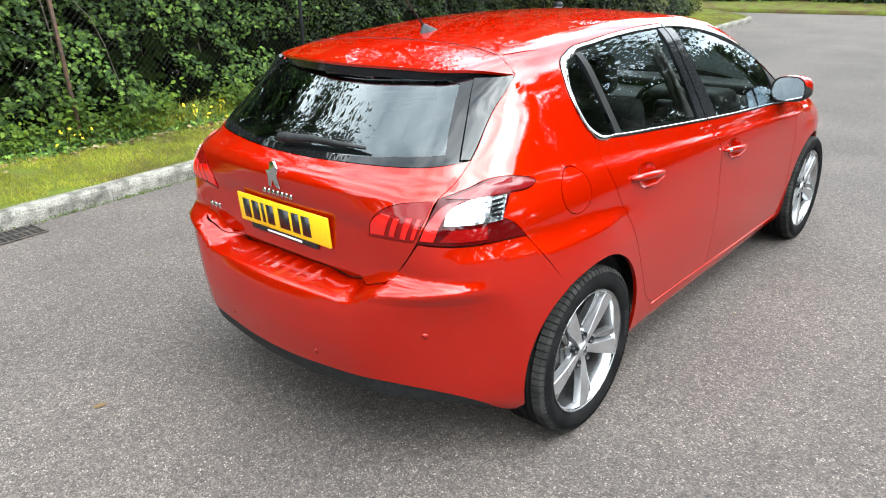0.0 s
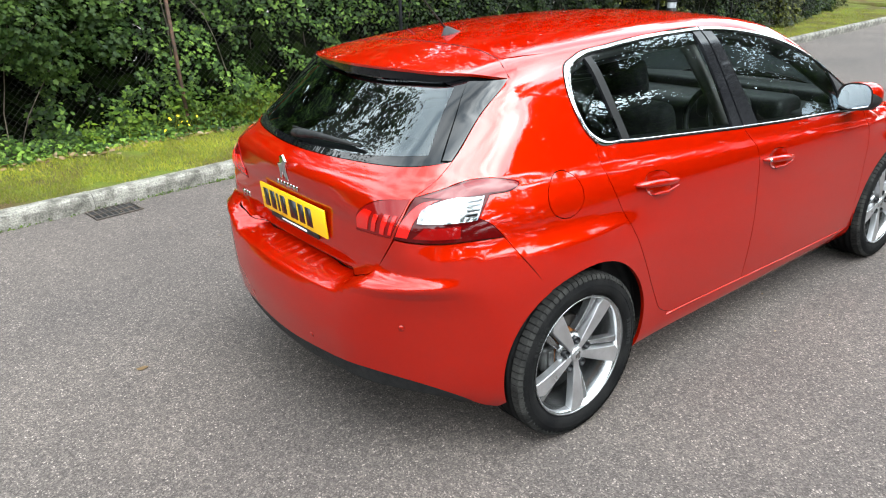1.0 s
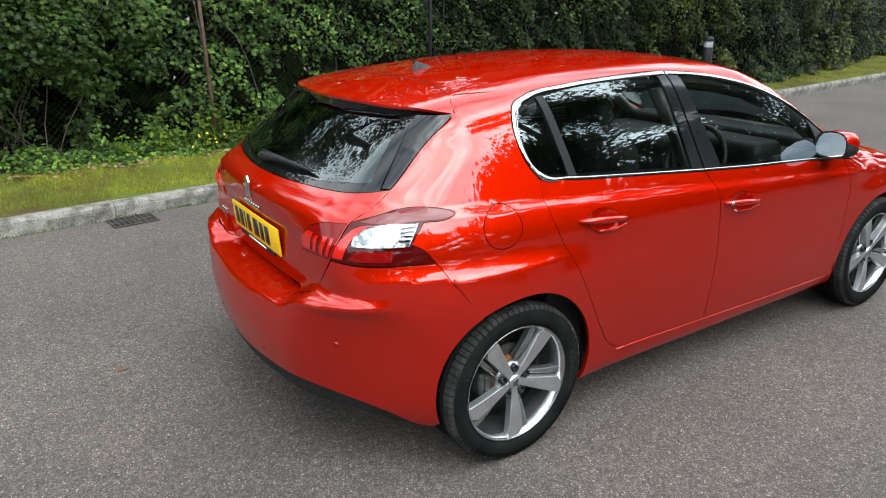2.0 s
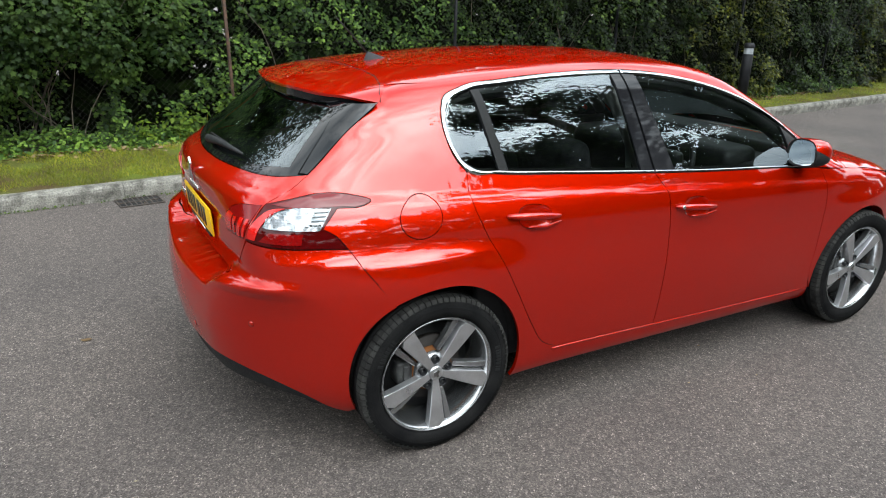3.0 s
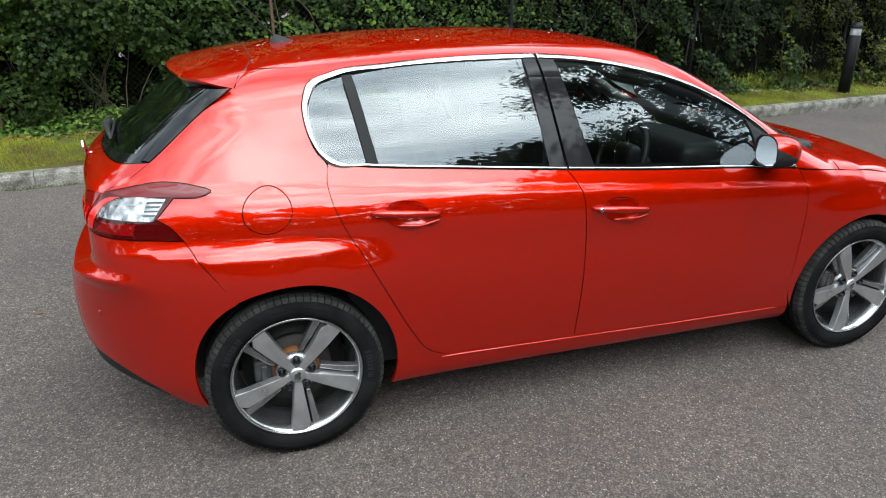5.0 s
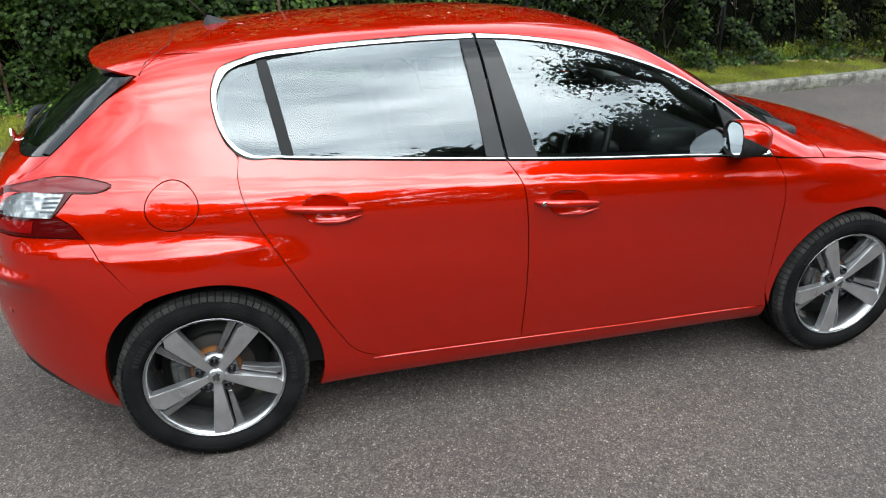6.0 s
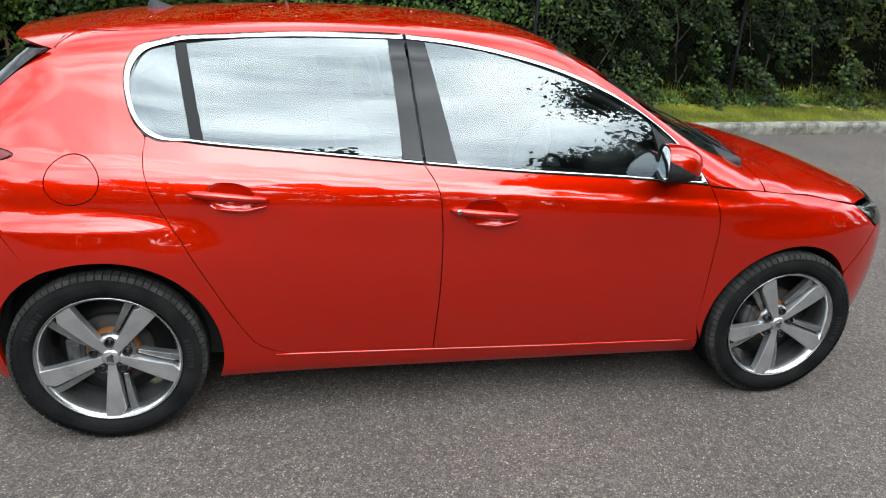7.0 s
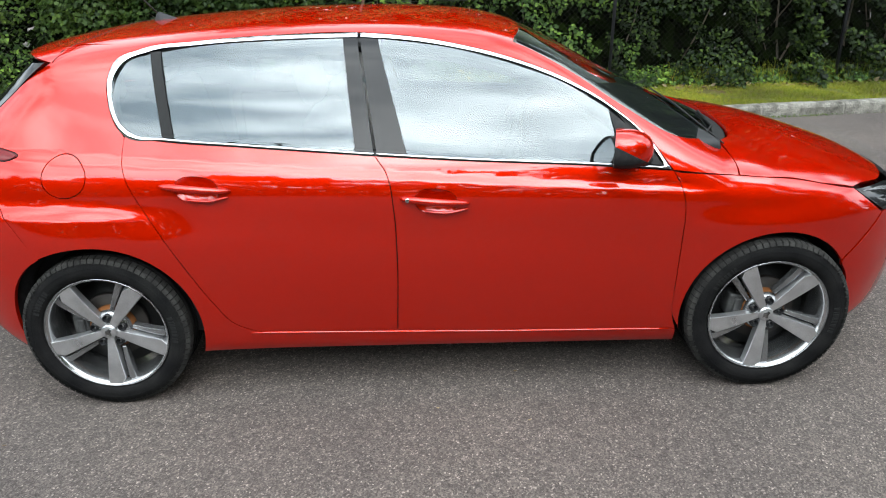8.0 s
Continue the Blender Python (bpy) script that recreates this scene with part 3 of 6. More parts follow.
def dup(pts, *which):
    """Makes the points of those numbers corners."""
    out = []
    for i, p in enumerate(pts):
        out.append(p)
        if i in which or i - len(pts) in which:
            out.append(p)
    return out


def seam(x):
    return float(TOP(x)) - 0.043


def flap_ring(r):
    pts = []
    for i in range(20):
        a = 2 * math.pi * i / 20
        pts.append((wrap(-0.053 + r * 1.03 * math.cos(a), -0.815), 0.946 + r * 0.97 * math.sin(a)))
    return pts


def oval(cx, cz, rx, rz, tilt=0.0, n=18):
    out = []
    for i in range(n):
        a = 2 * math.pi * i / n
        u, v = rx * abs(math.cos(a)) ** 0.8 * np.sign(math.cos(a)), rz * abs(math.sin(a)) ** 0.8 * np.sign(math.sin(a))
        out.append((cx + u, cz + v + tilt * u))
    return out


def body_side(mirror):
    cx, cz, r = ARCH_R
    line = dup(arc(cx, cz, r, 118, -19, 16), 0, -1)
    line += dup([(1.3, 0.200), (2.268, 0.185), (2.262, 0.257)], 1, 2) + SILL + DOOR_REAR + RAIL + dup([(2.19, 0.920)], 0)
    line += dup([(2.448, 0.886), (2.456, 0.93)], 0) + dup([(2.447, 0.963)], 0) + dup([(2.355, 0.984), (2.206, 1.030), (2.012, 1.140), (1.808, 1.268), (1.61, 1.362)])
    line += [(x, seam(x)) for x in (1.4, 1.0, 0.6, 0.2)] + dup([(wrap(-0.072, -0.50), 1.3735)], 0)
    line += dup(V(*HATCH[:5]), 0, -1) + V(*LAMP_TOP[1:]) + dup(V(*LAMP_LOW), 0, 1, -1) + V((-0.235, -0.84, 0.745))
    bead = []
    for x in np.linspace(0.56, 2.24, 30):
        p, g = surface_point(x, float(np.interp(-x, [-k[0] for k in SILL], [k[1] for k in SILL])) - 0.0045, 0.0005)
        bead.append((p.x, p.y if not mirror else -p.y, p.z))
    part("sill_bead", tube(bead, 0.0042, 8), RED, car)
    panel("side_panel", line, RED, car, holes=[flap_ring(0.079)], mirror=mirror, spacing=0.016, gap=0.0010)


HANDLES = {"rear": (0.425, 0.889), "front": (1.302, 0.826)}


def door(kind, mirror):
    hx, hz = HANDLES[kind]
    if kind == "rear":
        line = dup([(1.085, 0.992)], 0) + B_LINE[1:-1] + dup([(1.142, 0.285)], 0) + SILL[3:] + DOOR_REAR[:-1] + dup([(0.168, 1.076)], 0) + BELT[:3:-1]
    else:
        line = dup(DOOR_FRONT, 0, -1) + BELT[1:3] + dup(B_LINE, 0, -1) + SILL[1::-1]
    ob = panel(kind + "_door", line, RED, car, holes=[oval(hx + 0.005, hz + 0.004, 0.078, 0.046, -0.09)], mirror=mirror, spacing=0.0125, gap=0.0020)
    cup = oval(hx + 0.005, hz + 0.004, 0.078, 0.046, -0.09, 24)

    def dent(uv):
        q = ((uv[:, 0] - hx - 0.005) / 0.078) ** 2 + ((uv[:, 1] - hz - 0.004 + 0.09 * (uv[:, 0] - hx)) / 0.046) ** 2
        return 0.0135 * np.clip(1 - q, 0, 1) ** 0.6
    panel("handle_recess", cup, RED, ob, mirror=mirror, spacing=0.009, step=0.01, gap=0.0, rim=0.0, dent=dent)
    pts, rs = [], []
    for i in range(15):
        t = i / 14
        x = hx - 0.128 + 0.256 * t
        z = hz + 0.008 - 0.09 * (x - hx)
        bow = math.sin(math.pi * min(1, max(0, t))) ** 0.55
        p, g = surface_point(x, z, 0.002 + 0.026 * bow)
        pts.append((p.x, p.y * (1 if not mirror else -1), p.z))
        rs.append(0.005 + 0.011 * bow * (1 - 0.25 * t))
    bm = tube(pts, rs, 12)
    part("door_handle", bm, RED, ob)
    lip = []
    for i in range(9):
        t = i / 8
        x = hx - 0.035 + 0.155 * t
        p, g = surface_point(x, hz - 0.034 - 0.09 * (x - hx) + 0.024 * max(0, t - 0.55) * 2, 0.010)
        lip.append((p.x, p.y * (1 if not mirror else -1), p.z))
    part("handle_lip", tube(lip, [0.003, 0.006, 0.007, 0.007, 0.007, 0.006, 0.006, 0.005, 0.003], 8), RED, ob)
    if kind == "front":
        p, g = surface_point(hx - 0.100, hz + 0.016, 0.024)
        lock = lathe([(0.0, -0.005), (0.007, -0.005), (0.009, -0.003), (0.009, 0.012)], 20)
        lock.transform(Matrix.Translation((p.x, p.y * (1 if not mirror else -1), p.z)) @ (Matrix.Identity(4) if not mirror else pose(0, 0, 0, 0, 0, 180)))
        part("lock", lock, CHROME, ob, "round chrome lock")
    return ob


def side_glazing(mirror):
    outer_r = dup([(1.030, 1.406)], 0) + RAIL[6::-1] + [(0.168, 1.074)] + BELT[:2:-1][:-1] + dup([(1.084, 0.992)], 0)
    outer_f = dup([(1.090, 0.992)], 0) + BELT[2:0:-1] + dup([(2.185, 0.921)], 0) + RAIL[:7:-1] + dup([(1.036, 1.406)], 0)
    inner_r = [(0.743, 1.385), (0.427, 1.370), (0.250, 1.352), (0.162, 1.317), (0.130, 1.260), (0.129, 1.189), (0.155, 1.121), (0.206, 1.084), (0.311, 1.070), (0.601, 1.044)]
    inner_f = [(1.369, 0.985), (1.943, 0.952)] + dup([(2.152, 0.936)], 0) + [(2.092, 1.025), (1.954, 1.138), (1.790, 1.225), (1.588, 1.299), (1.378, 1.348), (1.20, 1.375)]
    outer_r += dup([(1.083, 1.005)], 0) + inner_r[::-1] + dup([(1.030, 1.387)], 0)
    outer_f += dup([(1.036, 1.387)], 0) + inner_f[::-1] + dup([(1.089, 1.005)], 0)
    for line in (outer_r, outer_f):
        panel("window_trim", line, CHROME, car, "polished chrome window surround", mirror=mirror, off=-0.004, rim=0.014, gap=0.0034, spacing=0.03, step=0.012, crowned=0.75)
    # black pillar covers and divider
    panel("pillar_cover", dup([(0.972, 1.390), (1.028, 1.390), (1.081, 1.002), (1.010, 1.010)], 0, 1, 2, 3), GLOSS_BLACK, car, mirror=mirror, off=-0.001, gap=0.0015)
    panel("pillar_cover", dup([(1.036, 1.390), (1.105, 1.384), (1.205, 0.994), (1.090, 1.002)], 0, 1, 2, 3), GLOSS_BLACK, car, mirror=mirror, off=-0.001, gap=0.0015)
    panel("window_divider", dup([(0.259, 1.353), (0.296, 1.356), (0.347, 1.066), (0.306, 1.070)], 0, 1, 2, 3), SEAL, car, "matt black quarter-window strip", mirror=mirror, off=-0.003, gap=0.0)
    panel("mirror_sail", dup([(1.958, 1.128), (2.092, 1.025), (2.152, 0.938), (2.005, 0.948)], 0, 1, 2, 3), BLACK, car, mirror=mirror, off=0.0, gap=0.001)
    opening = inner_f + [(1.036, 1.387)] + inner_r + [(1.083, 1.005)]
    loop = spline(opening, 0.02)
    panel("window_lining", grow(loop, 0.045), SEAL, car, holes=[grow(loop, -0.013)], mirror=mirror, off=0.024, rim=0.0, gap=0.0, spacing=0.03, ready=True)
    # panes
    quarter = dup([(0.262, 1.350)], 0) + [(0.162, 1.317), (0.130, 1.260), (0.129, 1.189), (0.155, 1.121), (0.206, 1.084)] + dup([(0.306, 1.071)], 0)
    rear = dup([(0.296, 1.354)], 0) + [(0.427, 1.370), (0.743, 1.385)] + dup([(0.972, 1.388)], 0) + dup([(1.010, 1.011)], 0) + [(0.601, 1.044)] + dup([(0.347, 1.067)], 0)
    front = dup([(1.105, 1.384)], 0) + [(1.20, 1.375), (1.378, 1.348), (1.588, 1.299), (1.790, 1.225)] + dup([(1.960, 1.128)], 0) + dup([(2.005, 0.949)], 0) + [(1.943, 0.952), (1.369, 0.985)] + dup([(1.205, 0.995)], 0)
    for line in (quarter, rear, front):
        panel("side_window", line, GLASS, car, "tinted side window reflecting sky and trees", mirror=mirror, off=0.006, rim=0.0, gap=-0.004, spacing=0.03, bow=True)
    # seal between rail and chrome
    panel("door_seal", [(x, z + 0.007) for x, z in RAIL[2:]] + [(x - 0.003, z - 0.004) for x, z in RAIL[:1:-1]], SEAL, car, mirror=mirror, off=0.003, gap=0, rim=0.004, spacing=0.03)


def fender(mirror):
    cx, cz, r = ARCH_F
    line = dup([(2.195, 0.914)], 0) + [(2.445, 0.886), (2.658, 0.862)] + dup([(2.935, 0.805)], 0) + dup([(3.075, 0.700)], 0) \
        + dup(arc(cx, cz, r, 36, 188, 16), 0, -1) + dup([(2.277, 0.255)], 0) + DOOR_FRONT[1:-1]
    panel("front_wing", line, RED, car, mirror=mirror, use="stf", spacing=0.017, gap=0.0015)
    line = dup([(3.085, 0.700)], 0) + dup([(3.32, 0.70)], 0) + dup([(3.34, 0.22)], 0) + dup([(2.985, 0.22)], 0) + arc(cx, cz, r, -14, 34, 6) + dup([(2.915, 0.53)], 0)
    panel("bumper_corner", line, RED, car, mirror=mirror, use="stf", spacing=0.03, gap=0.0008)
    lamp = dup([(2.937, 0.802)], 0) + [(3.05, 0.792), (3.20, 0.765)] + dup([(3.31, 0.71)], 0) + [(3.2, 0.695)] + dup([(3.088, 0.702)], 0)
    panel("headlamp", lamp, GLOSS_BLACK, car, "dark headlamp with clear cover", mirror=mirror, use="stf", spacing=0.03)
    strip = dup([(2.97, 0.790)], 0) + [(3.1, 0.778)] + dup([(3.25, 0.735)], 0) + dup([(3.24, 0.725)], 0) + [(3.1, 0.765)]
    panel("headlamp_trim", strip, ALLOY_DARK, car, mirror=mirror, use="stf", off=-0.003, spacing=0.03)


def liner(c, mirror):
    """The dark inside of a wheel arch."""
    cx, cz, r = c
    verts, faces = [], []
    s = 1 if mirror else -1
    n = 20
    for i in range(n + 1):
        a = radians(2 + 184 * i / n)
        for y, out in ((0.775 if cx < 1 else 0.70, 0.065 if cx < 1 else 0.03), (0.795 if cx < 1 else 0.76, 0.012), (0.56, 0.012)):
            verts.append((cx + (r + out) * math.cos(a), s * y, cz + (r + out) * math.sin(a)))
    for i in range(n):
        for j in (0, 1):
            faces.append((3 * i + j, 3 * i + j + 1, 3 * i + j + 4, 3 * i + j + 3))
    faces.append(tuple(3 * i + 2 for i in range(n + 1)))
    raw("arch_liner", verts, faces, BLACK, car, "", True)


LAMP_RED = material("red_lamp_plastic", (0.46, 0.004, 0.002), 0.15, 0, 0.3)
LAMP_DARK = material("dark_red_lamp_plastic", (0.045, 0.0010, 0.0012), 0.05, 0, 0.0, 0.25)
LAMP_MID = material("deep_red_lamp_plastic", (0.13, 0.002, 0.002), 0.06, 0, 0.0, 0.3)
LAMP_WING = material("smoked_lamp_wing", (0.10, 0.004, 0.005), 0.06, 0, 0.0, 0.35)


def tail_lamps(mirror):
    edge = V(*HATCH[4:7])
    line = dup(V(*LAMP_TOP), 0) + dup(V(*LAMP_LOW), 0, 1, -1) + V((-0.448, -0.789, 0.871)) + dup(edge[::-1], 0)[:-1]
    lamp = panel("tail_lamp", line, LAMP_DARK, car, "red tail lamp with clear section and smoked wing", mirror=mirror, off=-0.002, spacing=0.02, step=0.012, gap=0.0016)
    wing = dup(V((-0.545, -0.668, 1.010)), 0) + V((-0.382, -0.715, 1.041), (-0.281, -0.751, 1.032), (-0.233, -0.772, 1.012), (-0.25, -0.774, 1.006)) + dup(V((-0.345, -0.757, 1.004)), 0) + V((-0.48, -0.715, 1.004))
    panel("wing", wing, LAMP_WING, lamp, mirror=mirror, off=-0.0045, rim=0.003, spacing=0.02, gap=0, step=0.012)
    clear = dup(V((-0.588, -0.692, 0.938)), 0) + V((-0.560, -0.688, 0.977)) + V((-0.505, -0.712, 0.998)) + dup(V((-0.365, -0.755, 0.998)), 0) + dup(V((-0.418, -0.778, 0.930)), 0)
    panel("clear_section", clear, REFLECTOR, lamp, "clear section with bright reflector", mirror=mirror, off=-0.004, rim=0.003, spacing=0.02, gap=0, step=0.012)
    panel("clear_cover", clear, CLEAR, lamp, mirror=mirror, off=-0.010, rim=0.005, spacing=0.02, gap=0, step=0.012)
    for k in range(4):
        z = 0.945 + 0.013 * k
        rib = dup(V((-0.450 + 0.008 * k, -0.765 + 0.006 * k, z), (-0.415 + 0.012 * k, -0.778 + 0.006 * k, z), (-0.411 + 0.012 * k, -0.776 + 0.006 * k, z + 0.006), (-0.446 + 0.008 * k, -0.763 + 0.006 * k, z + 0.006)), 0, 1, 2, 3)
        panel("reflector_rib", rib, GLOSS_BLACK, lamp, mirror=mirror, off=-0.0055, rim=0.001, gap=0)
    for z in (0.951, 0.965, 0.979):
        fin = dup(V((-0.555, -0.700, z), (-0.455, -0.755, z), (-0.455, -0.755, z + 0.003), (-0.555, -0.700, z + 0.003)), 0, 1, 2, 3)
        panel("reflector_rib", fin, ALLOY_DARK, lamp, mirror=mirror, off=-0.0052, rim=0.001, gap=0)
    low = dup(V((-0.560, -0.705, 0.925)), 0) + dup(V((-0.470, -0.765, 0.922)), 0) + dup(V((-0.478, -0.770, 0.886)), 0) + dup(V((-0.590, -0.680, 0.892)), 0)
    panel("lower_red", low, LAMP_MID, lamp, mirror=mirror, off=-0.0045, rim=0.003, spacing=0.02, gap=0)
    claw = dup(V((-0.622, -0.630, 0.892)), 0) + V((-0.603, -0.652, 0.95), (-0.555, -0.672, 0.992)) + dup(V((-0.46, -0.725, 1.003)), 0) + V((-0.53, -0.705, 0.998), (-0.572, -0.690, 0.968)) + dup(V((-0.604, -0.668, 0.892)), 0)
    panel("claw", claw, LAMP_RED, lamp, mirror=mirror, off=-0.0045, rim=0.003, spacing=0.02, gap=0, step=0.012)
    inner = dup(V((-0.655, -0.432, 0.868)), 0) + V((-0.656, -0.440, 0.905), (-0.650, -0.490, 0.966), (-0.634, -0.540, 0.990)) + dup(V((-0.580, -0.650, 1.008)), 0) + V((-0.622, -0.640, 0.94)) + dup(V((-0.640, -0.616, 0.881)), 0)
    lamp2 = panel("tail_lamp", inner, LAMP_MID, car, "red tail lamp section on the tailgate", mirror=mirror, off=-0.002, spacing=0.02, step=0.012, gap=0.002)
    for y0, y1, w, z0, z1 in ((-0.520, -0.545, 0.020, 0.888, 0.950), (-0.565, -0.590, 0.020, 0.888, 0.955), (-0.606, -0.628, 0.012, 0.892, 0.955)):
        bar = dup(V((-0.65, y0, z0), (-0.645, y0 - w, z0), (-0.64, y1 - w, z1), (-0.645, y1, z1)), 0, 1, 2, 3)
        panel("claw", bar, LAMP_RED, lamp2, mirror=mirror, off=-0.0045, rim=0.003, spacing=0.02, gap=0)
    tip = dup(V((-0.655, -0.442, 0.880)), 0) + V((-0.655, -0.455, 0.925)) + dup(V((-0.650, -0.495, 0.957)), 0) + dup(V((-0.645, -0.530, 0.955)), 0) + dup(V((-0.65, -0.500, 0.886)), 0)
    panel("tip_lens", tip, LAMP_RED, lamp2, mirror=mirror, off=-0.0045, rim=0.003, spacing=0.02, gap=0)


GLASS_LOW = [(-0.415, -0.657, 1.098), (-0.48, -0.580, 1.085), (-0.54, -0.490, 1.078), (-0.592, -0.300, 1.073), (-0.61, -0.10, 1.070)]


def tailgate():
    lower = dup(V(*GLASS_LOW), 0)[::-1] + V(*HATCH[3:-1]) + V((-0.668, -0.47, 0.719), (-0.671, -0.430, 0.702), (-0.675, -0.37, 0.689)) + [(MID + 0.15, 0.686)]
    lamp_gap = dup(V((-0.655, -0.432, 0.868)), 0) + V((-0.656, -0.440, 0.905), (-0.650, -0.490, 0.966), (-0.634, -0.540, 0.990)) + dup(V((-0.585, -0.648, 1.006)), 0) + V((-0.624, -0.638, 0.94)) + dup(V((-0.642, -0.612, 0.881)), 0)
    other = [(2 * MID - s, z) for s, z in lamp_gap]
    gate = panel("tailgate", both(lower), RED, car, holes=[lamp_gap, other], use="sr", spacing=0.017, gap=0.0007)
    pane_half = V((-0.60, -0.06, 1.092), (-0.57, -0.36, 1.098)) + dup(V((-0.452, -0.585, 1.118)), 0) + dup(V((-0.272, -0.490, 1.300)), 0) + V((-0.285, -0.30, 1.322), (-0.30, -0.06, 1.324))
    around = dup(V(*GLASS_LOW), 0)[::-1][:-1] + dup(V((-0.437, -0.632, 1.099)), 0) + dup(V((-0.225, -0.520, 1.318)), 0) + [(MID + 0.45, 1.338), (MID + 0.2, 1.342)]
    panel("glass_border", both(around), GLASS_BLACK, gate, "black ceramic border of the rear glass", holes=[both(pane_half)], use="sr", off=0.001, spacing=0.03, gap=0.002)
    panel("rear_window", both(pane_half), REAR_GLASS, gate, "dark tinted rear window reflecting trees", use="sr", off=0.003, rim=0, gap=-0.003, spacing=0.04)
    for mirror in (False, True):
        side = dup(V(*HATCH[:3]), 0, -1) + dup(V((-0.441, -0.634, 1.100)), 0) + dup(V((-0.222, -0.518, 1.322)), 0)
        panel("pillar_cover", side, GLASS_BLACK, gate, "gloss black tailgate side piece", use="sr", off=-0.001, mirror=mirror, spacing=0.03, gap=0.003)
    return gate


def spoiler():
    seam_line = [(-0.112, -0.604), (-0.094, -0.552), (-0.066, -0.494), (-0.034, -0.375), (-0.026, -0.245), (-0.030, -0.06)]
    half = [(-0.343, -0.05), (-0.316, -0.26), (-0.260, -0.462), (-0.204, -0.546), (-0.168, -0.577)] + dup([(-0.118, -0.603)], 0) + [(x + 0.014, y) for x, y in seam_line[1:]]
    line = half + [(x, -y) for x, y in reversed(half)]
    top = panel("roof_spoiler", line, RED, car, chart="top", use="st", spacing=0.02, rim=0.010, gap=0.0, off=0.0012)
    p, _ = lift(seam_line + [(x, -y) for x, y in reversed(seam_line)], "top", "st", 0.0006)
    part("seam", tube([tuple(q) for q in p], 0.0017, 6), SEAL, top)
    panel("underside", line, GLOSS_BLACK, top, "gloss black underside", chart="top", use="st", off=0.011, rim=0.035, gap=0.008, spacing=0.05)
    lamp = box(-0.316, -0.285, -0.135, 0.135, 1.296, 1.314, 0.004)
    hi = part("brake_lamp", lamp, LAMP_DARK, top, "slim dark red high brake lamp")
    for k in range(12):
        y = -0.121 + 0.022 * k
        part("led_lens", box(-0.319, -0.314, y - 0.008, y + 0.008, 1.299, 1.309, 0.002, 1), CAST, hi)


def roof():
    xs = np.linspace(0.20, 1.60, 15)
    p, _ = lift([(wrap(-0.07, -0.50), 1.3735)] + [(x, seam(x)) for x in xs], "wrap", "srt")
    half = [(-0.027, -0.06), (-0.023, -0.245), (-0.031, -0.375)] + dup([(-0.066, -0.500)], 0) + [(q[0], q[1] - 0.004) for q in p[1:-1]] + dup([(1.612, float(p[-1][1]))], 0) + [(1.665, -0.30), (1.68, -0.06)]
    panel("roof", half + [(x, -y) for x, y in reversed(half)], RED, car, chart="top", use="st", spacing=0.05, gap=-0.003, off=0.0006)
    fin = bmesh.new()
    prof = [(-0.075, 0.0), (-0.055, 0.060), (-0.035, 0.058), (0.03, 0.026), (0.085, 0.0)]
    rows = []
    for y, k in ((-0.022, 0.0), (-0.008, 0.8), (0.0, 1.0), (0.008, 0.8), (0.022, 0.0)):
        rows.append([fin.verts.new((0.135 + 0.8 * x * (0.7 + 0.3 * k), y * 0.8, float(TOP(0.135)) - 0.006 + 0.62 * z * k)) for x, z in prof])
    for a, b in zip(rows, rows[1:]):
        for i in range(len(prof) - 1):
            fin.faces.new((a[i], a[i + 1], b[i + 1], b[i]))
    aerial = part("antenna", fin, material("grey_antenna_plastic", (0.016, 0.016, 0.018), 0.5, 0, 0, 0.15), car, "small dark grey antenna foot with a raked whip")
    z = float(TOP(0.11)) + 0.024
    part("whip", tube([(0.105, 0, z - 0.01), (0.06, 0, z + 0.04), (0.0, 0, z + 0.105), (-0.05, 0, z + 0.155)], [0.0042, 0.0036, 0.0030, 0.0026], 8), SEAL, aerial)


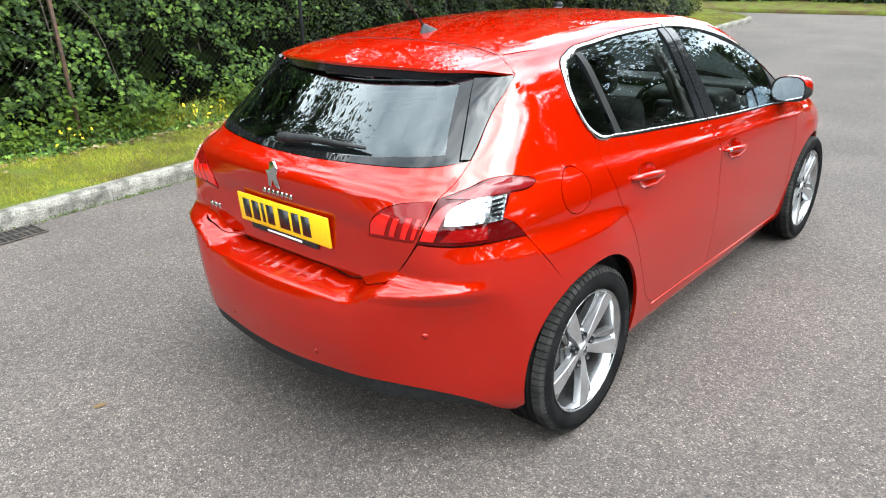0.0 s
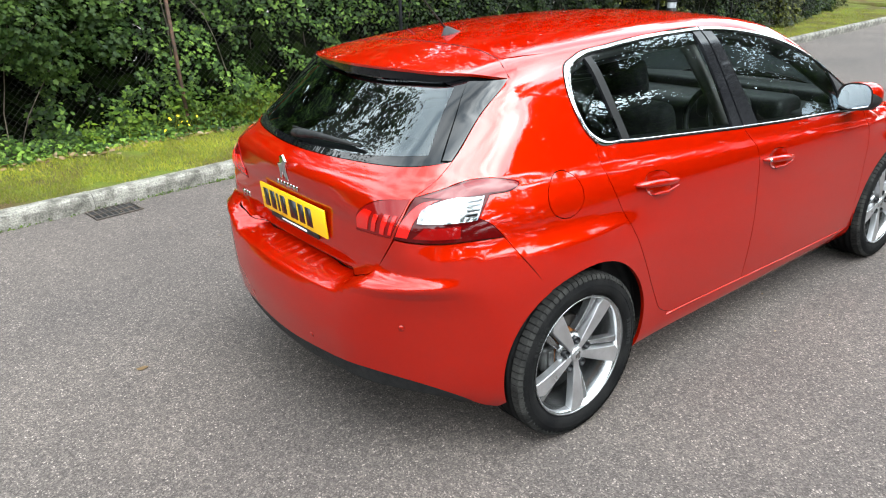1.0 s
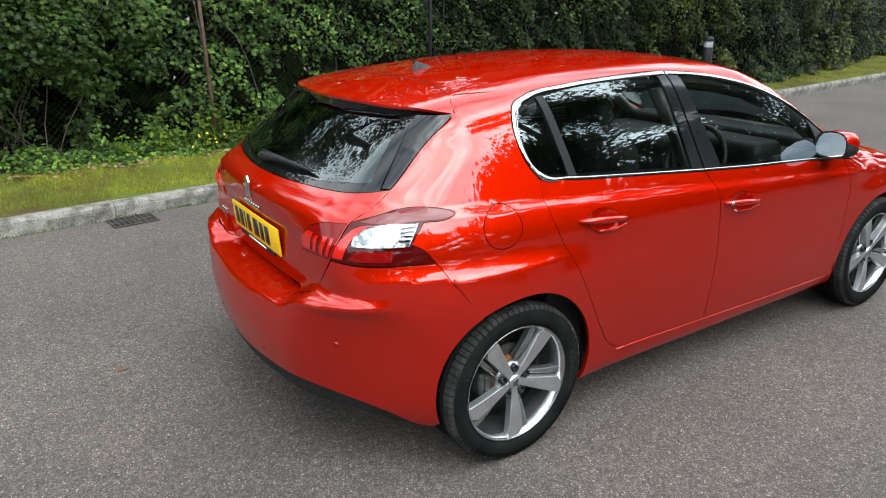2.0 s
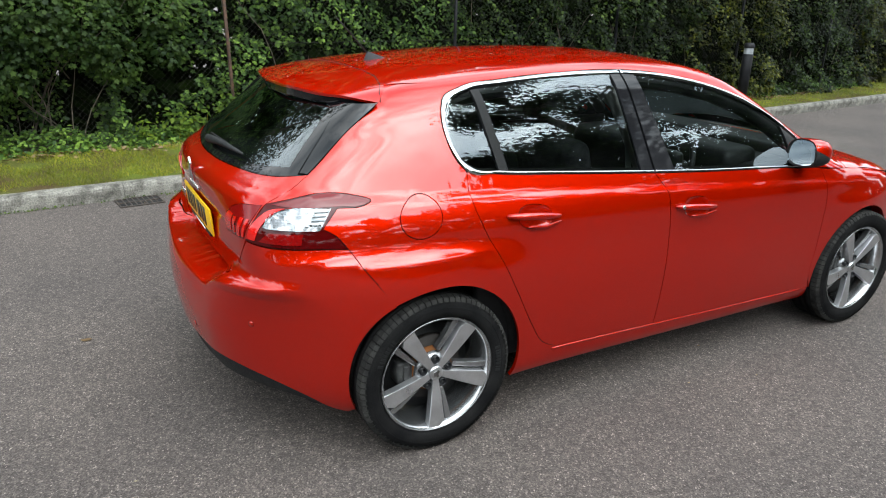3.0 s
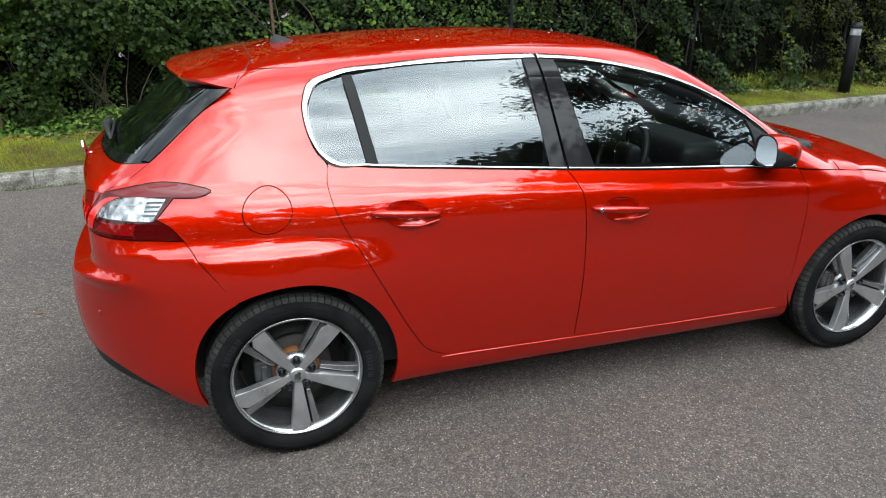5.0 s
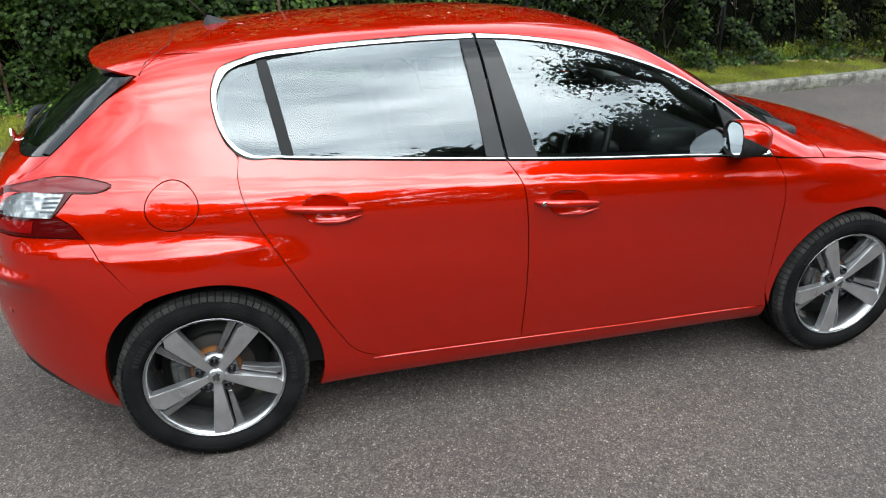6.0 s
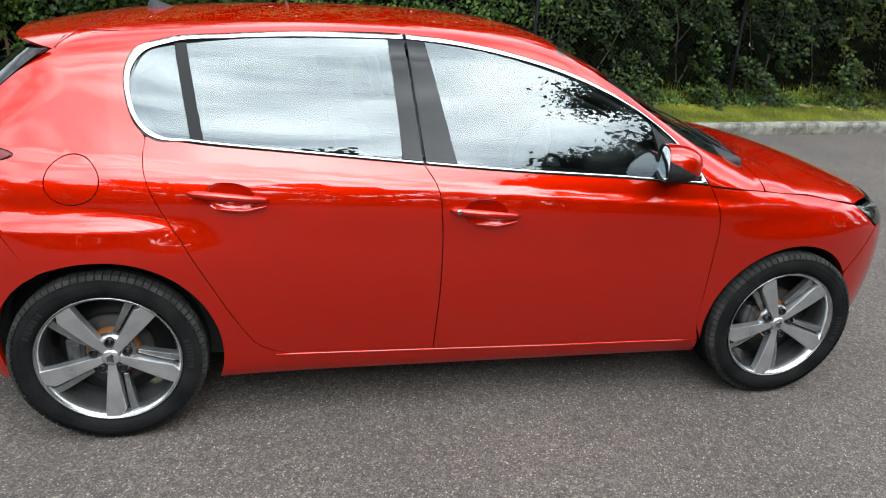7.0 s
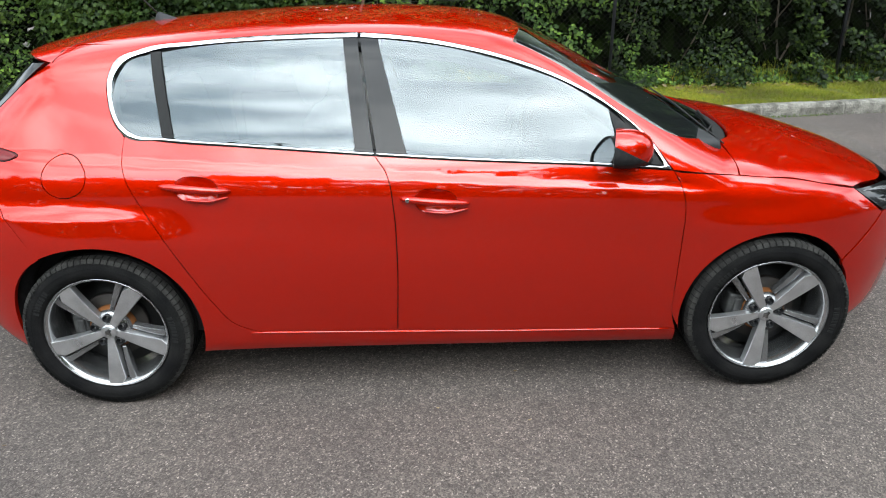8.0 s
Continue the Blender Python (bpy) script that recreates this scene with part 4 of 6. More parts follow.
def bonnet_and_screen():
    edge = [(1.62, -0.535), (1.81, -0.600), (2.01, -0.668), (2.206, -0.715), (2.345, -0.645), (2.44, -0.54)]
    half = [(1.684, -0.06), (1.669, -0.30)] + dup([edge[0]], 0) + edge[1:-1] + dup([edge[-1]], 0) + [(2.52, -0.30), (2.545, -0.06)]
    panel("windscreen", half + [(x, -y) for x, y in reversed(half)], SCREEN, car, "lightly tinted windscreen", chart="top", use="st", off=0.004, rim=0, spacing=0.06)
    half = [(2.545, -0.06), (2.52, -0.30), (2.455, -0.50)] + [(2.44, -0.542), (2.46, -0.540)] + [(2.52, -0.47), (2.58, -0.30), (2.605, -0.06)]
    panel("cowl", half + [(x, -y) for x, y in reversed(half)], SEAL, car, "black plastic cowl under the windscreen", chart="top", use="st", off=0.012, spacing=0.04)
    p, _ = lift([(2.455, 0.8865), (2.56, 0.8745), (2.658, 0.8645), (2.80, 0.836), (2.935, 0.808)], "wrap", "stf")
    edge = [(float(q[0]), float(q[1])) for q in p]
    half = [(2.61, -0.06), (2.585, -0.30), (2.525, -0.47)] + dup([(2.464, -0.548)], 0) + dup([edge[0]], 0) + edge[1:-1] + dup([edge[-1]], 0) + [(3.15, -0.56), (3.27, -0.30), (3.30, -0.06)]
    panel("bonnet", half + [(x, -y) for x, y in reversed(half)], RED, car, chart="top", use="stf", spacing=0.035, gap=0.0015)
    p, _ = lift([(2.53, -0.1), (2.49, -0.38), (2.40, -0.55)], "top", "st", -0.006)
    part("wiper", tube([tuple(q) for q in p], [0.006, 0.005, 0.003], 6), SEAL, car)
    p, _ = lift([(2.46, -0.60), (2.38, -0.2), (2.36, 0.1)], "top", "st", -0.008)
    part("wiper", tube([tuple(q) for q in p], [0.003, 0.005, 0.004], 6), SEAL, car)
    line = dup([(-0.76, 0.24), (0.76, 0.24), (0.76, 0.66), (-0.76, 0.66)], 0, 1, 2, 3)
    panel("front_bumper", line, RED, car, chart="front", use="stf", spacing=0.08, off=0.002)
    line = dup([(-0.45, 0.62), (0.45, 0.62), (0.40, 0.76), (-0.40, 0.76)], 0, 1, 2, 3)
    panel("grille", line, BLACK, car, chart="front", use="stf", spacing=0.06, off=-0.004)


def rear_bumper():
    top = [(MID + 0.15, 0.684)] + V((-0.675, -0.37, 0.687), (-0.671, -0.430, 0.700), (-0.668, -0.47, 0.717)) + dup(V((-0.651, -0.516, 0.734)), 0) + V((-0.648, -0.575, 0.80)) + dup(V((-0.638, -0.628, 0.876)), 0) \
        + V((-0.448, -0.789, 0.868)) + dup(V((-0.331, -0.815, 0.861)), 0) + V((-0.236, -0.84, 0.744))
    cx, cz, r = ARCH_R
    rear_arch = [(wrap(x, -0.84), z) for x, z in arc(cx, cz, r, 118.2, 196, 9)]
    low = V((-0.355, -0.81, 0.205), (-0.42, -0.805, 0.228), (-0.524, -0.78, 0.290), (-0.635, -0.704, 0.347), (-0.714, -0.550, 0.388), (-0.745, -0.35, 0.388), (-0.757, -0.10, 0.375))
    bumper = panel("rear_bumper", both(top + dup(rear_arch, 0, -1) + dup(low, 0)), RED, car, spacing=0.015, gap=0.0002)
    under = low[::-1]
    bottom = V((-0.39, -0.80, 0.212), (-0.53, -0.765, 0.262), (-0.64, -0.66, 0.300), (-0.70, -0.50, 0.318), (-0.73, -0.10, 0.305))
    panel("valance", both(dup(under, -1) + dup(bottom, 0)), BLACK, car, "matt black lower bumper valance", off=0.006, spacing=0.04)
    for y, z in ((-0.675, 0.575), (-0.25, 0.435), (0.25, 0.435), (0.675, 0.575)):
        x = float(REAR(z)) + float(BOW(z)) * y * y
        p, g = surface_point(wrap(x, y), z, 0.0005)
        ring = lathe([(0.0, 0.0006), (0.0108, 0.0006), (0.0112, -0.002)], 20, "z")
        ring.transform(Matrix.Translation(p) @ g.to_track_quat("Z", "Y").to_matrix().to_4x4())
        part("parking_sensor", ring, RED, bumper)
        rim = lathe([(0.0112, 0.0003), (0.0117, 0.0003), (0.0117, -0.002)], 20, "z")
        rim.transform(Matrix.Translation(p) @ g.to_track_quat("Z", "Y").to_matrix().to_4x4())
        part("sensor_ring", rim, SEAL, bumper)


def plate_and_badges(gate):
    lean = math.degrees(math.atan2(0.015, 0.11))
    at = pose(-0.676, 0.0, 0.842, 90 + lean * 0.5, 0, -90)
    plate = part("number_plate", box(-0.26, 0.26, -0.0555, 0.0555, -0.004, 0.004, 0.003, 2, at), YELLOW, gate, "yellow number plate with black characters")
    u = -0.228
    for k, w in enumerate((0.040, 0.040, 0.016, 0.040, 0, 0.058, 0.040, 0.044)):
        if w:
            part("plate_bar", box(u, u + w, -0.037, 0.037, 0.004, 0.0055, 0, 1, at), INK, plate)
        u += w + 0.016
    for s in (-0.235, 0.235):
        part("plate_screw", box(s - 0.004, s + 0.004, -0.004, 0.004, 0.004, 0.0065, 0.0015, 1, at), YELLOW, plate)
    holder = part("plate_holder", box(-0.20, 0.185, -0.078, -0.054, -0.006, 0.003, 0.003, 2, at), BLACK, gate)
    part("holder_print", box(-0.10, 0.10, -0.071, -0.063, 0.003, 0.0038, 0, 1, at), WHITE, holder)
    # emblem as a plain shield shape, lettering as bars
    at = pose(-0.692, 0.0, 1.008, 96, 0, -90)
    shape = [(-0.030, -0.036), (-0.018, -0.040), (-0.008, -0.012), (0.006, -0.036), (0.022, -0.040), (0.016, -0.004), (0.030, 0.020), (0.018, 0.042), (-0.004, 0.036), (-0.010, 0.016), (-0.030, 0.010), (-0.024, -0.006)]
    part("emblem", slab([(1.2 * a, 1.25 * b) for a, b in shape], 0.010, at @ pose(0, 0, -0.003), 0.003), CHROME, gate, "chrome emblem")
    at = pose(-0.684, 0.0, 0.938, 88, 0, -90)
    for k in range(7):
        u = -0.083 + 0.025 * k
        part("letter_bar", box(u, u + 0.017, -0.0085, 0.0085, -0.003, 0.004, 0.0015, 1, at), CHROME, gate)
    p, g = surface_point(wrap(-0.655, 0.47), 0.795, 0.001)
    for k in range(3):
        m = Matrix.Translation(p + Vector((0, -0.027 * (k - 1), 0))) @ g.to_track_quat("Z", "Y").to_matrix().to_4x4()
        part("letter_bar", box(-0.010, 0.010, -0.012, 0.012, -0.003, 0.004, 0.0015, 1, m), CHROME, gate)
    base, g = surface_point(wrap(-0.59, 0.02), 1.100, 0.022, "sr")
    tip, _ = surface_point(wrap(-0.54, -0.33), 1.108, 0.016, "sr")
    far, _ = surface_point(wrap(-0.57, 0.12), 1.112, 0.014, "sr")
    arm = part("rear_wiper", tube([tuple(base + Vector((0, 0.05, -0.004))), tuple(base), tuple((base * 2 + tip) / 3 + g * 0.012), tuple((base + tip * 2) / 3 + g * 0.006), tuple(tip)], [0.016, 0.018, 0.013, 0.009, 0.005], 8), BLACK, gate, "black rear wiper")
    part("blade", tube([tuple(far), tuple(tip)], 0.005, 6), SEAL, arm)


def fuel_flap():
    panel("fuel_flap", flap_ring(0.079), RED, car, "round fuel filler flap", gap=0.0026, spacing=0.02)


def door_mirror(mirror):
    s = 1 if mirror else -1
    m = part("door_mirror", tube([(2.10, s * 0.79, 0.950), (2.07, s * 0.83, 0.962), (2.04, s * 0.87, 0.985)], [0.030, 0.026, 0.030], 10), BLACK, car, "door mirror with red shell and black base")
    # built square to the car, then turned in towards the driver
    place = Matrix.Translation((2.005, s * 0.892, 1.022)) @ pose(0, 0, 0, 0, 0, s * 14)

    def hull(low):
        bm = bmesh.new()
        bmesh.ops.create_uvsphere(bm, u_segments=36, v_segments=24, radius=1.0)
        for v in bm.verts:
            q = v.co.copy()
            q = q * (abs(q.y) ** 2.8 + abs(q.z) ** 2.8 + abs(q.x) ** 2.2) ** (-1 / 2.6)
            v.co = Vector((0.108 * q.x - 0.028, 0.100 * q.y * (1 - 0.08 * q.z), 0.068 * q.z + 0.008 * q.y * s))
        for co, no in (((-0.055, 0, 0), (1, 0, 0)), ((0, 0, -0.020), (-0.45, 0.25 * s, -1) if low else (0.45, -0.25 * s, 1))):
            g = list(bm.verts) + list(bm.edges) + list(bm.faces)
            bmesh.ops.bisect_plane(bm, geom=g, plane_co=co, plane_no=no, clear_inner=True)
        bm.transform(place)
        return bm
    part("shell", hull(False), RED, m)
    part("lower_cover", hull(True), BLACK, m)
    ring = []
    for k in range(36):
        a = 2 * math.pi * k / 36
        u = abs(math.cos(a)) ** 0.72 * np.sign(math.cos(a))
        w = abs(math.sin(a)) ** 0.72 * np.sign(math.sin(a))
        ring.append((0.0905 * u * (1 - 0.08 * w), 0.0605 * w + 0.008 * u * s))
    bm = bmesh.new()
    bm.faces.new([bm.verts.new((-0.050, y, z)) for y, z in ring])
    bm.transform(place)
    part("glass", bm, MIRROR, m, "mirror glass", False)
    bm = bmesh.new()
    a = [bm.verts.new((-0.055, y * 1.085, z * 1.10)) for y, z in ring]
    b = [bm.verts.new((-0.056, y, z)) for y, z in ring]
    c = [bm.verts.new((-0.048, y, z)) for y, z in ring]
    for k in range(36):
        j = (k + 1) % 36
        bm.faces.new((a[k], a[j], b[j], b[k]))
        bm.faces.new((b[k], b[j], c[j], c[k]))
    bm.transform(place)
    part("frame", bm, BLACK, m)


def wheel_thing():
    """One wheel, its outer face towards -y, about its own centre."""
    R, W = 0.325, 0.112
    w = new("wheel")
    w.parent = car
    prof = [(0.238, -0.088), (0.243, -0.100), (0.252, -0.108), (0.271, -0.1125), (0.292, -0.110), (0.309, -0.103), (0.3180, -0.092)]
    tread = []
    for y in (-0.058, -0.018, 0.022, 0.062):
        tread += [(R - 0.0015, y - 0.005), (R - 0.009, y - 0.004), (R - 0.009, y + 0.004), (R - 0.0015, y + 0.005)]
    prof += [(0.3225, -0.080)] + tread + [(0.3215, 0.084), (0.306, 0.102), (0.268, 0.1125), (0.245, 0.103), (0.238, 0.090)]
    tyre = part("tyre", lathe(prof, 120), RUBBER, w, "black rubber tyre")
    # shoulder blocks cut by fine grooves
    verts, faces = [], []
    n = 78
    for k in range(n):
        for side in (-1, 1):
            a0, a1 = 2 * math.pi * (k + 0.08) / n, 2 * math.pi * (k + 0.90) / n
            b = len(verts)
            ys = (0.108, 0.098, 0.066)
            rs = (0.3070, 0.3215, R + 0.0005)
            for a in (a0, a1):
                for y, r in zip(ys, rs):
                    verts.append((r * math.cos(a), side * y, r * math.sin(a)))
                for y, r in zip(ys, rs):
                    verts.append(((r - 0.008) * math.cos(a), side * (y - 0.002), (r - 0.008) * math.sin(a)))
            for i in range(2):
                faces.append((b + i, b + i + 1, b + 7 + i, b + 6 + i))
                faces.append((b + i, b + i + 1, b + 4 + i, b + 3 + i))
                faces.append((b + 6 + i, b + 7 + i, b + 10 + i, b + 9 + i))
    tagged(raw("tread_block", verts, faces, TREAD, tyre), kind="stuff")
    # raised lettering as bars, and two fine ribs on the wall
    verts, faces = [], []
    for base in (-0.15, 2.35):
        for k in range(8):
            a0 = base + 0.055 * k
            a1 = a0 + (0.018 if k in (1, 6) else 0.036)
            b = len(verts)
            for r, y in ((0.2575, -0.1125), (0.2780, -0.1142)):
                for a in (a0, a1):
                    verts.append((r * math.cos(a), y, r * math.sin(a)))
            for r, y in ((0.2575, -0.1090), (0.2780, -0.1110)):
                for a in (a0, a1):
                    verts.append((r * math.cos(a), y, r * math.sin(a)))
            faces += [(b, b + 1, b + 3, b + 2), (b, b + 4, b + 5, b + 1), (b + 2, b + 3, b + 7, b + 6), (b, b + 2, b + 6, b + 4), (b + 1, b + 5, b + 7, b + 3)]
    tagged(raw("wall_marking", verts, faces, material("raised_rubber", (0.011, 0.011, 0.011), 0.7, 0, 0, 0.1), tyre), kind="stuff")
    part("wall_rib", lathe([(0.2830, -0.111), (0.2842, -0.1128), (0.2854, -0.111)], 96), RUBBER, tyre)
    rim = part("rim", lathe([(0.2255, -0.094), (0.2290, -0.099), (0.2265, -0.1015), (0.2215, -0.0985), (0.2150, -0.088), (0.2080, -0.060), (0.1990, -0.020), (0.1950, 0.06), (0.2050, 0.095), (0.2260, 0.098)], 96), RIM_BRIGHT, w, "silver alloy rim with five twin spokes")
    part("lip", lathe([(0.2245, -0.0975), (0.2290, -0.1000), (0.2300, -0.1030), (0.2262, -0.1035), (0.2235, -0.100)], 96, closed=True), ALLOY_DARK, rim, "machined rim lip")
    for k in range(5):
        turn = pose(0, 0, 0, 0, -(54 + 72 * k), 0)
        # bright machined spoke, wider towards the rim, its outer end cut askew
        bm = bmesh.new()
        rows = []
        for t in (0.0, 0.15, 0.3, 0.45, 0.6, 0.75, 0.86, 0.94, 1.0):
            r = 0.026 + 0.1985 * t
            near, far = 0.0125 + 0.0235 * t, 0.0125 + 0.0225 * t
            if t > 0.86:
                far -= 0.022 * (t - 0.86) / 0.14
            y = -0.079 - 0.019 * math.sin(math.pi * 0.5 * t)
            rows.append([bm.verts.new((r, y + 0.030, -near - 0.002)), bm.verts.new((r, y, -near)), bm.verts.new((r, y, far)), bm.verts.new((r, y + 0.030, far + 0.002))])
        for a, b in zip(rows, rows[1:]):
            for i in range(3):
                bm.faces.new((a[i], a[i + 1], b[i + 1], b[i]))
        bm.faces.new(rows[-1])
        bmesh.ops.recalc_face_normals(bm, faces=bm.faces)
        bevel(bm, 0.002, 2, 0.7)
        bm.transform(turn)
        part("spoke", bm, ALLOY, rim, "machined silver spoke", False)
        # grey arm beside it
        bm = bmesh.new()
        rows = []
        for t in np.linspace(0, 1, 7):
            r = 0.075 + (0.2165 - 0.075) * t
            hw = 0.0080 + 0.0055 * t
            off = 0.0125 + 0.0225 * (0.25 + 0.75 * t) + 0.0085 + hw
            y = -0.060 - 0.024 * math.sin(math.pi * 0.5 * t)
            rows.append([bm.verts.new((r, y + 0.030, off - hw)), bm.verts.new((r, y, off - hw)), bm.verts.new((r, y, off + hw)), bm.verts.new((r, y + 0.030, off + hw))])
        for a, b in zip(rows, rows[1:]):
            for i in range(3):
                bm.faces.new((a[i], a[i + 1], b[i + 1], b[i]))
        bm.faces.new(rows[0][::-1])
        bmesh.ops.recalc_face_normals(bm, faces=bm.faces)
        bevel(bm, 0.003, 2, 0.7)
        bm.transform(turn)
        part("arm", bm, ALLOY_DARK, rim, "grey painted arm", False)
        a = radians(90 + 72 * k)
        hole = lathe([(0.0, -0.066), (0.0105, -0.071), (0.0115, -0.081), (0.0140, -0.084), (0.0145, -0.06)], 16)
        hole.transform(Matrix.Translation((0.055 * math.cos(a), 0.0, 0.055 * math.sin(a))))
        part("wheel_bolt", hole, GLOSS_BLACK, rim)
    part("hub", lathe([(0.0, -0.068), (0.060, -0.068), (0.074, -0.060), (0.080, -0.030)], 48), ALLOY_DARK, rim)
    cap = part("hub_cap", lathe([(0.0, -0.088), (0.022, -0.087), (0.0275, -0.084), (0.029, -0.076), (0.030, -0.060)], 40), ALLOY, rim, "silver hub cap")
    shape = [(-0.012, -0.014), (-0.004, -0.010), (0.002, -0.016), (0.010, -0.014), (0.007, 0.0), (0.013, 0.008), (0.004, 0.016), (-0.004, 0.010), (-0.013, 0.006)]
    part("cap_emblem", slab(shape, 0.0025, pose(0, -0.0862, 0, 90, 0, 0), 0.0008), REFLECTOR, rim)
    for ob in [rim] + list(rim.children):
        ob.data.transform(Matrix.Diagonal((1.045, 1, 1.045, 1)))
    disc = part("brake_disc", lathe([(0.06, -0.020), (0.134, -0.022), (0.136, -0.016), (0.136, 0.002), (0.06, 0.002)], 64), DISC, w, "worn steel brake disc")
    part("disc_hat", lathe([(0.0, -0.044), (0.088, -0.044), (0.091, -0.02)], 40), material("rust_orange_hub", (0.13, 0.050, 0.016), 0.8, 0, 0, 0.1), disc)
    # black disc added behind the spokes for the shade inside the wheel
    part("dust_shield", lathe([(0.0, 0.012), (0.188, 0.014), (0.190, 0.03)], 48), SEAL, w)
    part("caliper", join(box(-0.150, -0.085, -0.052, 0.03, -0.035, 0.060, 0.012), box(-0.128, -0.10, -0.060, -0.04, -0.020, 0.045, 0.006)), CAST, w, "dark grey brake caliper")
    return w


def interior():
    """Seats, dashboard and lining seen through the glass."""
    part("cabin_floor", box(0.40, 2.30, -0.66, 0.66, 0.24, 0.27), CABIN, car, "dark cabin floor")
    part("parcel_shelf", box(-0.50, -0.05, -0.60, 0.60, 0.985, 1.0, 0.005), CABIN, car)
    for s in (-1, 1):
        part("door_card", box(0.22, 2.15, s * 0.755 - 0.015, s * 0.755 + 0.015, 0.26, 0.955, 0.012), CABIN_PLASTIC, car)
        part("inner_quarter", box(-0.42, 0.20, s * 0.66 - 0.02, s * 0.66 + 0.02, 0.26, 1.02, 0.02), CABIN_PLASTIC, car)

    def seat(x, y, w, name="seat", rake=16):
        m = Matrix.Translation((x, y, 0.24))
        st = part(name, box(-0.05, 0.50, -w, w, 0.10, 0.32, 0.06, 3, m), CABIN, car, "dark cloth seat")
        back = m @ pose(-0.02, 0, 0.28, 0, -rake, 0)
        part("backrest", box(-0.07, 0.07, -w * 0.95, w * 0.95, 0.0, 0.60, 0.055, 3, back), CABIN, st)
        part("head_restraint", box(-0.05, 0.05, -0.125, 0.125, 0.62, 0.80, 0.045, 3, back), CABIN, st)
        return st
    seat(1.02, -0.36, 0.25)
    seat(1.02, 0.36, 0.25)
    seat(0.16, -0.36, 0.30)
    seat(0.16, 0.36, 0.30)
    dash = part("dashboard", join(box(1.82, 2.30, -0.70, 0.70, 0.62, 0.93, 0.07, 3), box(1.75, 2.0, -0.62, -0.12, 0.84, 1.0, 0.05, 3), box(2.18, 2.44, -0.66, 0.66, 0.80, 0.985, 0.03, 2)), CABIN_PLASTIC, car, "dark plastic dashboard")
    ring = []
    for k in range(37):
        a = 2 * math.pi * k / 36
        ring.append((1.60 + 0.06 * math.sin(a), -0.36 + 0.175 * math.cos(a), 0.90 + 0.165 * math.sin(a)))
    wheel = part("steering_wheel", tube(ring, 0.016, 8, False), CABIN_PLASTIC, car, "dark steering wheel")
    part("boss", box(1.60, 1.68, -0.43, -0.29, 0.84, 0.96, 0.03, 3), CABIN_PLASTIC, wheel)
    part("column", tube([(1.64, -0.36, 0.90), (1.95, -0.36, 0.80)], 0.03, 8), CABIN_PLASTIC, wheel)
    part("inner_mirror", box(1.62, 1.65, -0.11, 0.11, 1.24, 1.31, 0.02, 2), CABIN_PLASTIC, car)
    half = [(0.06, -0.05), (0.08, -0.52), (0.60, -0.56), (1.0, -0.56), (1.5, -0.54), (1.625, -0.50), (1.665, -0.30), (1.68, -0.05)]
    panel("headlining", half + [(x, -y) for x, y in reversed(half)], CABIN_LIGHT, car, chart="top", use="st", off=0.030, rim=0, spacing=0.1)
    for s in (-1, 1):
        part("pillar_lining", tube([(1.10, s * 0.720, 0.97), (1.05, s * 0.620, 1.18), (1.02, s * 0.50, 1.37)], 0.030, 8), CABIN_LIGHT, car)
    for s in (-1, 1):
        p, g = lift([(1.63, -0.50), (1.82, -0.565), (2.02, -0.630), (2.20, -0.675), (2.34, -0.66)], "top", "st", 0.052)
        part("pillar_lining", tube([(q[0], -s * q[1], q[2]) for q in p], 0.034, 8), CABIN_LIGHT, car)
    for s in (-1, 1):
        p, g = lift([(x, z - 0.004) for x, z in RAIL[4:]], "wrap", "srt", 0.050)
        part("cant_lining", tube([(q[0], -s * q[1], q[2]) for q in p], 0.036, 8), CABIN_PLASTIC, car)
    for s in (-1, 1):
        p, g = lift([(x, z + 0.006) for x, z in BELT], "wrap", "srt", 0.034)
        part("belt_trim", tube([(q[0], -s * q[1], q[2]) for q in p], 0.026, 8), CABIN_PLASTIC, car)
    lining = RAIL[3:] + dup([(2.15, 1.030)], 0) + [(2.0, 1.135), (1.80, 1.262), (1.61, 1.350)] + [(x, seam(x) - 0.004) for x in (1.4, 1.0, 0.6)] + dup([(0.2, seam(0.2) - 0.004)], 0)
    for flipped in (False, True):
        panel("roof_rail_lining", lining, CABIN_PLASTIC, car, mirror=flipped, off=0.020, rim=0, gap=-0.004, spacing=0.04)
    raw("seat_belt", [(1.04, -0.62, 1.25), (1.075, -0.62, 1.25), (1.10, -0.70, 0.70), (1.065, -0.70, 0.70)], [(0, 1, 2, 3)], material("grey_belt_webbing", (0.20, 0.23, 0.23), 0.8), car)


